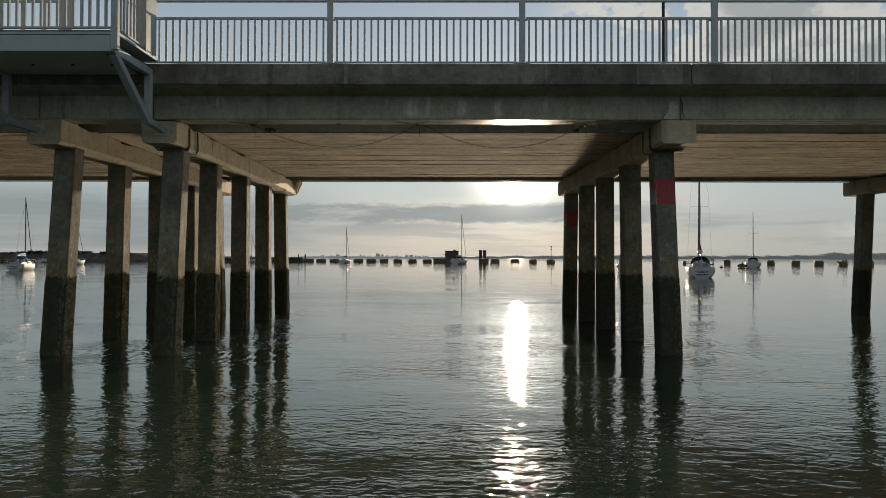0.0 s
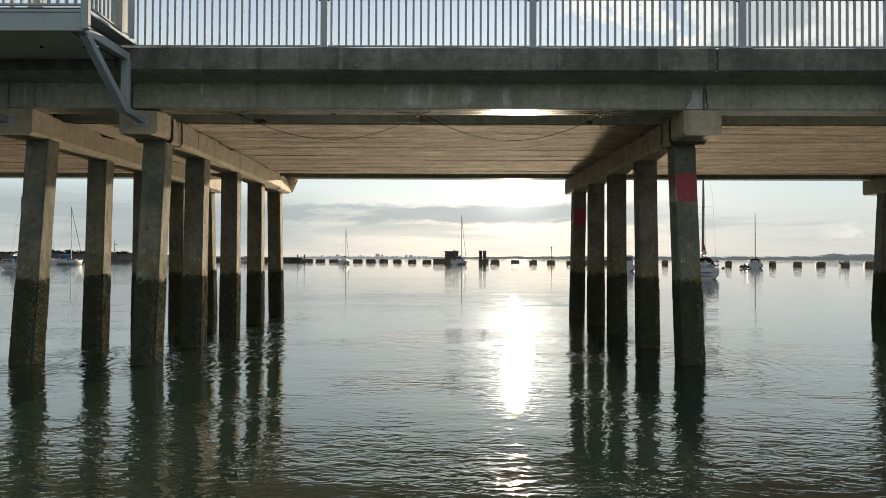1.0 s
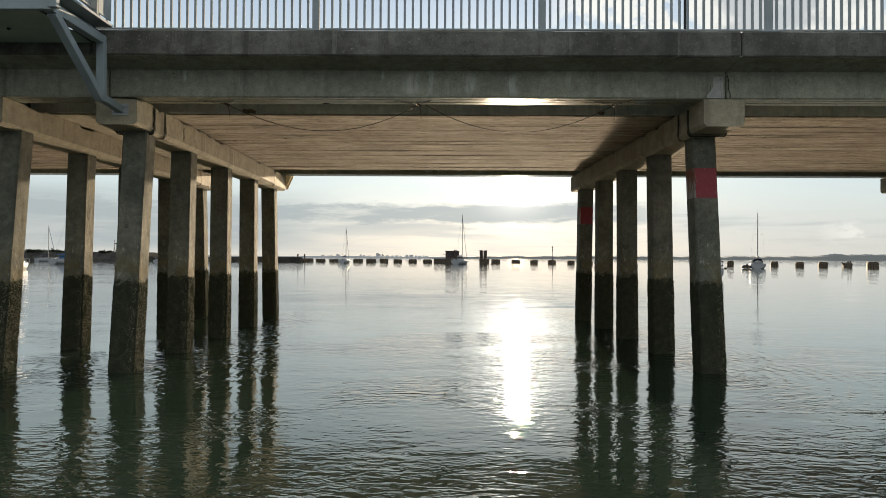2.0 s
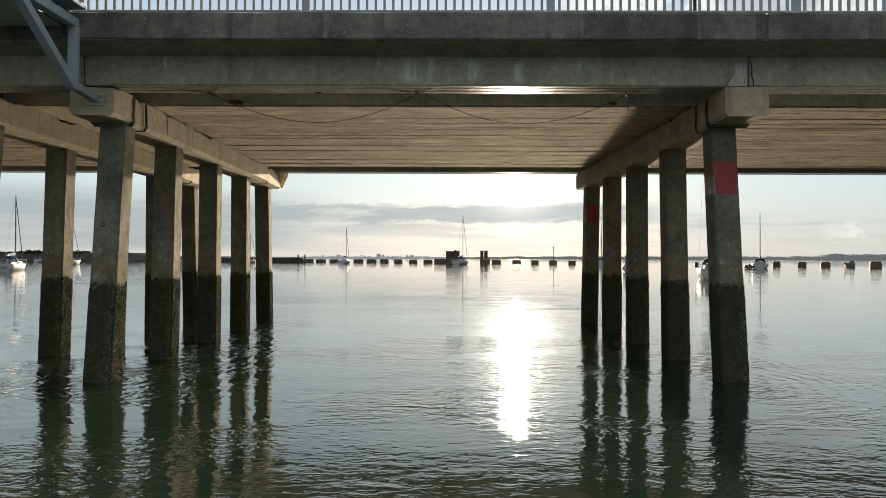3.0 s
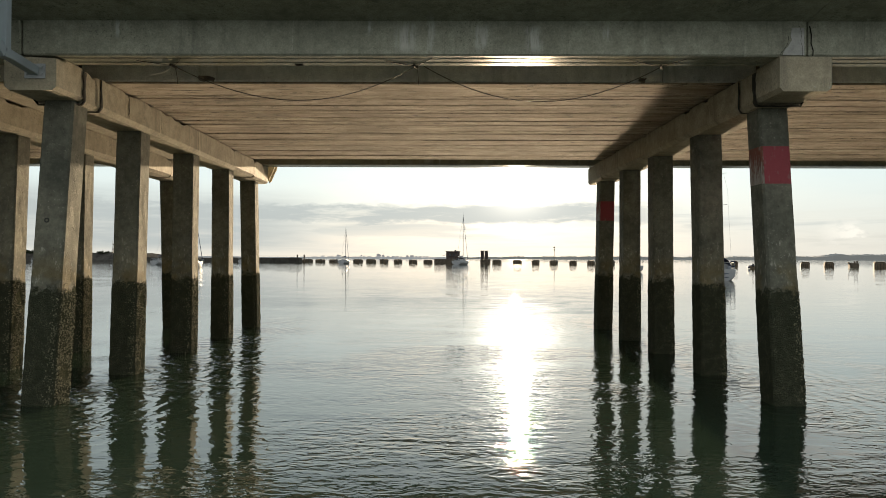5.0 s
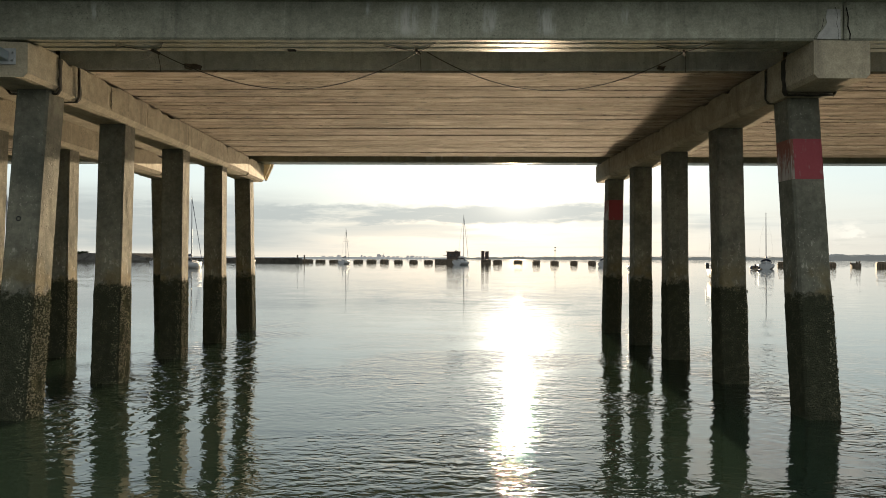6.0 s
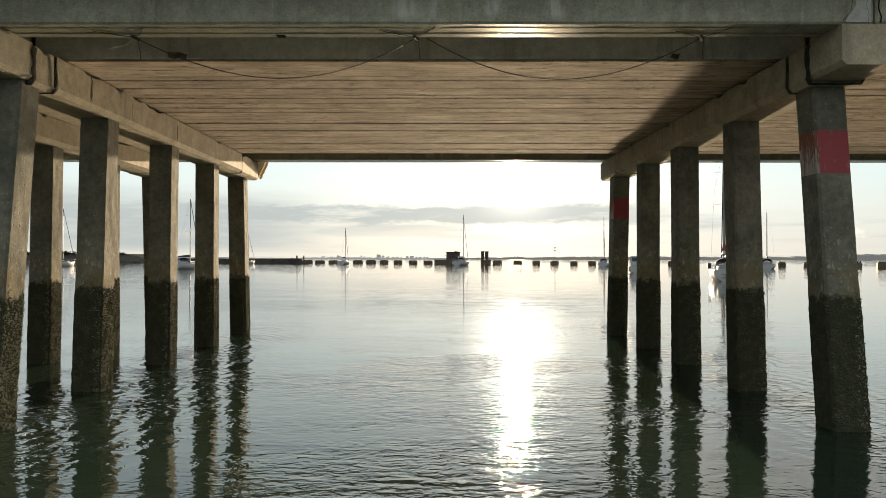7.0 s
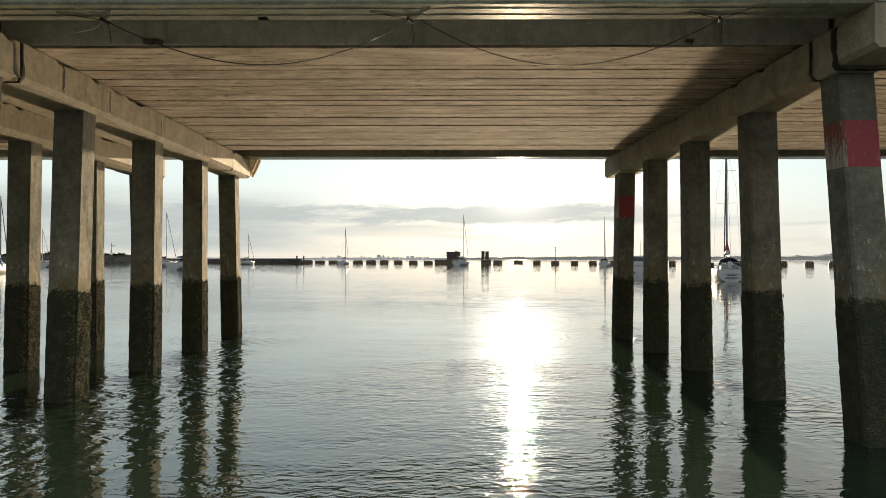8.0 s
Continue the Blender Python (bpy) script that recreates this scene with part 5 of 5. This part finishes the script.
def stone_bank():
    """The raised bank to the left, with a sloping stone face and scrub along the top."""
    bm = bmesh.new()
    rows = []
    for k in range(60):
        f = k / 59
        x = -128.0 - 208.0 * f
        y = 314.0 + 36.0 * f
        top = 3.7 + 0.35 * noise.noise(Vector((f * 14, 0, 0))) - 3.0 * max(0, 1 - f * 16)
        rows.append([bm.verts.new((x, y - 4.5, -0.6)), bm.verts.new((x, y - 3.8, 0.5)), bm.verts.new((x, y, top)), bm.verts.new((x, y + 30, top)), bm.verts.new((x, y + 45, -0.6))])
    for a, b in zip(rows, rows[1:]):
        for j in range(4):
            bm.faces.new((a[j], a[j + 1], b[j + 1], b[j]))
    bmesh.ops.recalc_face_normals(bm, faces=bm.faces)
    tagged(part("stone_bank", bm, M_ROCK), "low bank faced with dark stone, across the water", "bank", kind="structure")
    bm = bmesh.new()
    random.seed(11)
    for _ in range(150):
        f = random.random()
        cx = -140.0 - 196.0 * f
        lush = max(0.0, noise.noise(Vector((cx * 0.045, 0, 1.7))) + 0.42)
        radius = 0.5 + 1.5 * lush * random.uniform(0.6, 1.2)
        centre = Vector((cx, 315.5 + 36 * f + random.uniform(-1, 3), 3.35 + 0.15 * radius))
        for _ in range(46):
            way = Vector((random.gauss(0, 1), random.gauss(0, 1), abs(random.gauss(0, 0.75)))).normalized()
            p = centre + Vector((way.x * 1.5, way.y, way.z)) * radius * random.uniform(0.55, 1.0)
            size = random.uniform(0.18, 0.42)
            corners = [p + size * Vector((random.gauss(0, 1), random.gauss(0, 0.6), random.gauss(0, 0.7))) for _ in range(4)]
            bm.faces.new([bm.verts.new(q) for q in corners[:3]])
            bm.faces.new([bm.verts.new(q) for q in corners[1:]])
    tagged(part("scrub", bm, M_SCRUB), "dark scrub and bushes along the stone bank", "scrub", kind="stuff")
    mast = empty("signal_mast", (-149.0, 320.0, 3.0))
    tagged(mast, "thin signal mast with a yard standing on the bank", "mast")
    part("pole", a_tube([(0, 0, -1.0), (0, 0, 6.0)], [0.16, 0.09], 6), M_DARK, mast)
    part("yard", a_bar((-0.2, 0, 4.4), (1.6, 0, 4.6), 0.12, 0.3), M_DARK, mast)
    part("stay", a_tube([(-0.9, 0, -0.5), (0, 0, 3.2)], 0.06, 5), M_DARK, mast)
    part("stay", a_tube([(0.9, 0, -0.5), (0, 0, 3.2)], 0.06, 5), M_DARK, mast)


stone_bank()


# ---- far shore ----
def haze_glow_material(name, base, clear=1.0):
    """Land some kilometres off; the bright haze before it is put in as a faint grey glow."""
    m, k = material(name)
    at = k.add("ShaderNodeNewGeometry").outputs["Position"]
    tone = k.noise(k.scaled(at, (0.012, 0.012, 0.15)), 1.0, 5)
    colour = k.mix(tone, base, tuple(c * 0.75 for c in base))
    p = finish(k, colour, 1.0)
    k.put(p.inputs["Emission Color"], k.mix(tone, HAZE_GLOW, tuple(c * 0.85 for c in HAZE_GLOW)))
    p.inputs["Emission Strength"].default_value = HAZE_GLOW_STRENGTH * clear
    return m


# colour and strength of the glow that imitates haze on the far land
HAZE_GLOW, HAZE_GLOW_STRENGTH = (0.55, 0.58, 0.60), 0.085
M_SHORE = haze_glow_material("hazy_shore", (0.12, 0.13, 0.13))
M_WOODS = haze_glow_material("hazy_woods", (0.07, 0.08, 0.07), 0.55)
M_TOWN = haze_glow_material("hazy_town", (0.15, 0.15, 0.145), 0.95)


def far_shore():
    shore = empty("far_shore", (0, 2600, 0))
    tagged(shore, "low hazy shoreline with woods and hills across the estuary", "shore", kind="backdrop")
    bm = bmesh.new()
    previous = None
    for k in range(420):
        x = -2300 + 4600 * k / 419
        y = -0.06 * x if x > 0 else 0
        h = 8.0 + 3.0 * noise.noise(Vector((x * 0.004, 0, 0))) + 2.2 * noise.noise(Vector((x * 0.03, 2, 0))) + 1.0 * noise.noise(Vector((x * 0.11, 5, 0)))
        h += 14.0 * math.exp(-((x - 1650) / 320) ** 2) + 5.0 * math.exp(-((x - 1380) / 60) ** 2)
        h = max(2.5, h)
        now = [bm.verts.new((x, y, -1)), bm.verts.new((x, y + 6, h * 0.8)), bm.verts.new((x, y + 40, h)), bm.verts.new((x, y + 300, -1))]
        if previous:
            for j in range(3):
                bm.faces.new((previous[j], previous[j + 1], now[j + 1], now[j]))
        previous = now
    bmesh.ops.recalc_face_normals(bm, faces=bm.faces)
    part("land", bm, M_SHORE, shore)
    bm = bmesh.new()
    previous = None
    for k in range(900):
        x = 60 + 2200 * k / 899
        rise = min(1.0, k / 130)
        h = 6.5 + 4.0 * rise + 1.6 * noise.noise(Vector((x * 0.012, 9, 0))) + 2.4 * noise.noise(Vector((x * 0.03, 2, 0))) + 3.2 * abs(noise.noise(Vector((x * 0.075, 5, 0)))) + 2.6 * abs(noise.noise(Vector((x * 0.19, 8, 0))))
        h += 9.0 * math.exp(-((x - 1500) / 190) ** 2) + 6.0 * math.exp(-((x - 1340) / 40) ** 2)
        now = [bm.verts.new((x, -160, -1)), bm.verts.new((x, -154, h * 0.8)), bm.verts.new((x, -120, h)), bm.verts.new((x, 0, -1))]
        if previous:
            for j in range(3):
                bm.faces.new((previous[j], previous[j + 1], now[j + 1], now[j]))
        previous = now
    bmesh.ops.recalc_face_normals(bm, faces=bm.faces)
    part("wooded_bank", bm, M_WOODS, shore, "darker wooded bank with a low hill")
    random.seed(21)
    town = empty("distant_town", (0, 2640, 0))
    tagged(town, "distant hazy town of low and high blocks on the shore", "town", kind="backdrop")
    spots = [(-455 + 16 * j + random.uniform(-5, 5), random.uniform(7, 11)) for j in range(26)]
    spots += [(-405, 15), (-398, 13), (-318, 14), (-256, 17), (-250, 15), (-238, 13), (-148, 12), (-136, 13), (-129, 12)]
    for x, h in spots:
        w = random.uniform(2.5, 6)
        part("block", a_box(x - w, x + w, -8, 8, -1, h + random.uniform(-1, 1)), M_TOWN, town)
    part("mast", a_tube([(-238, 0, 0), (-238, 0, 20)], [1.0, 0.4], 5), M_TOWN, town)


far_shore()
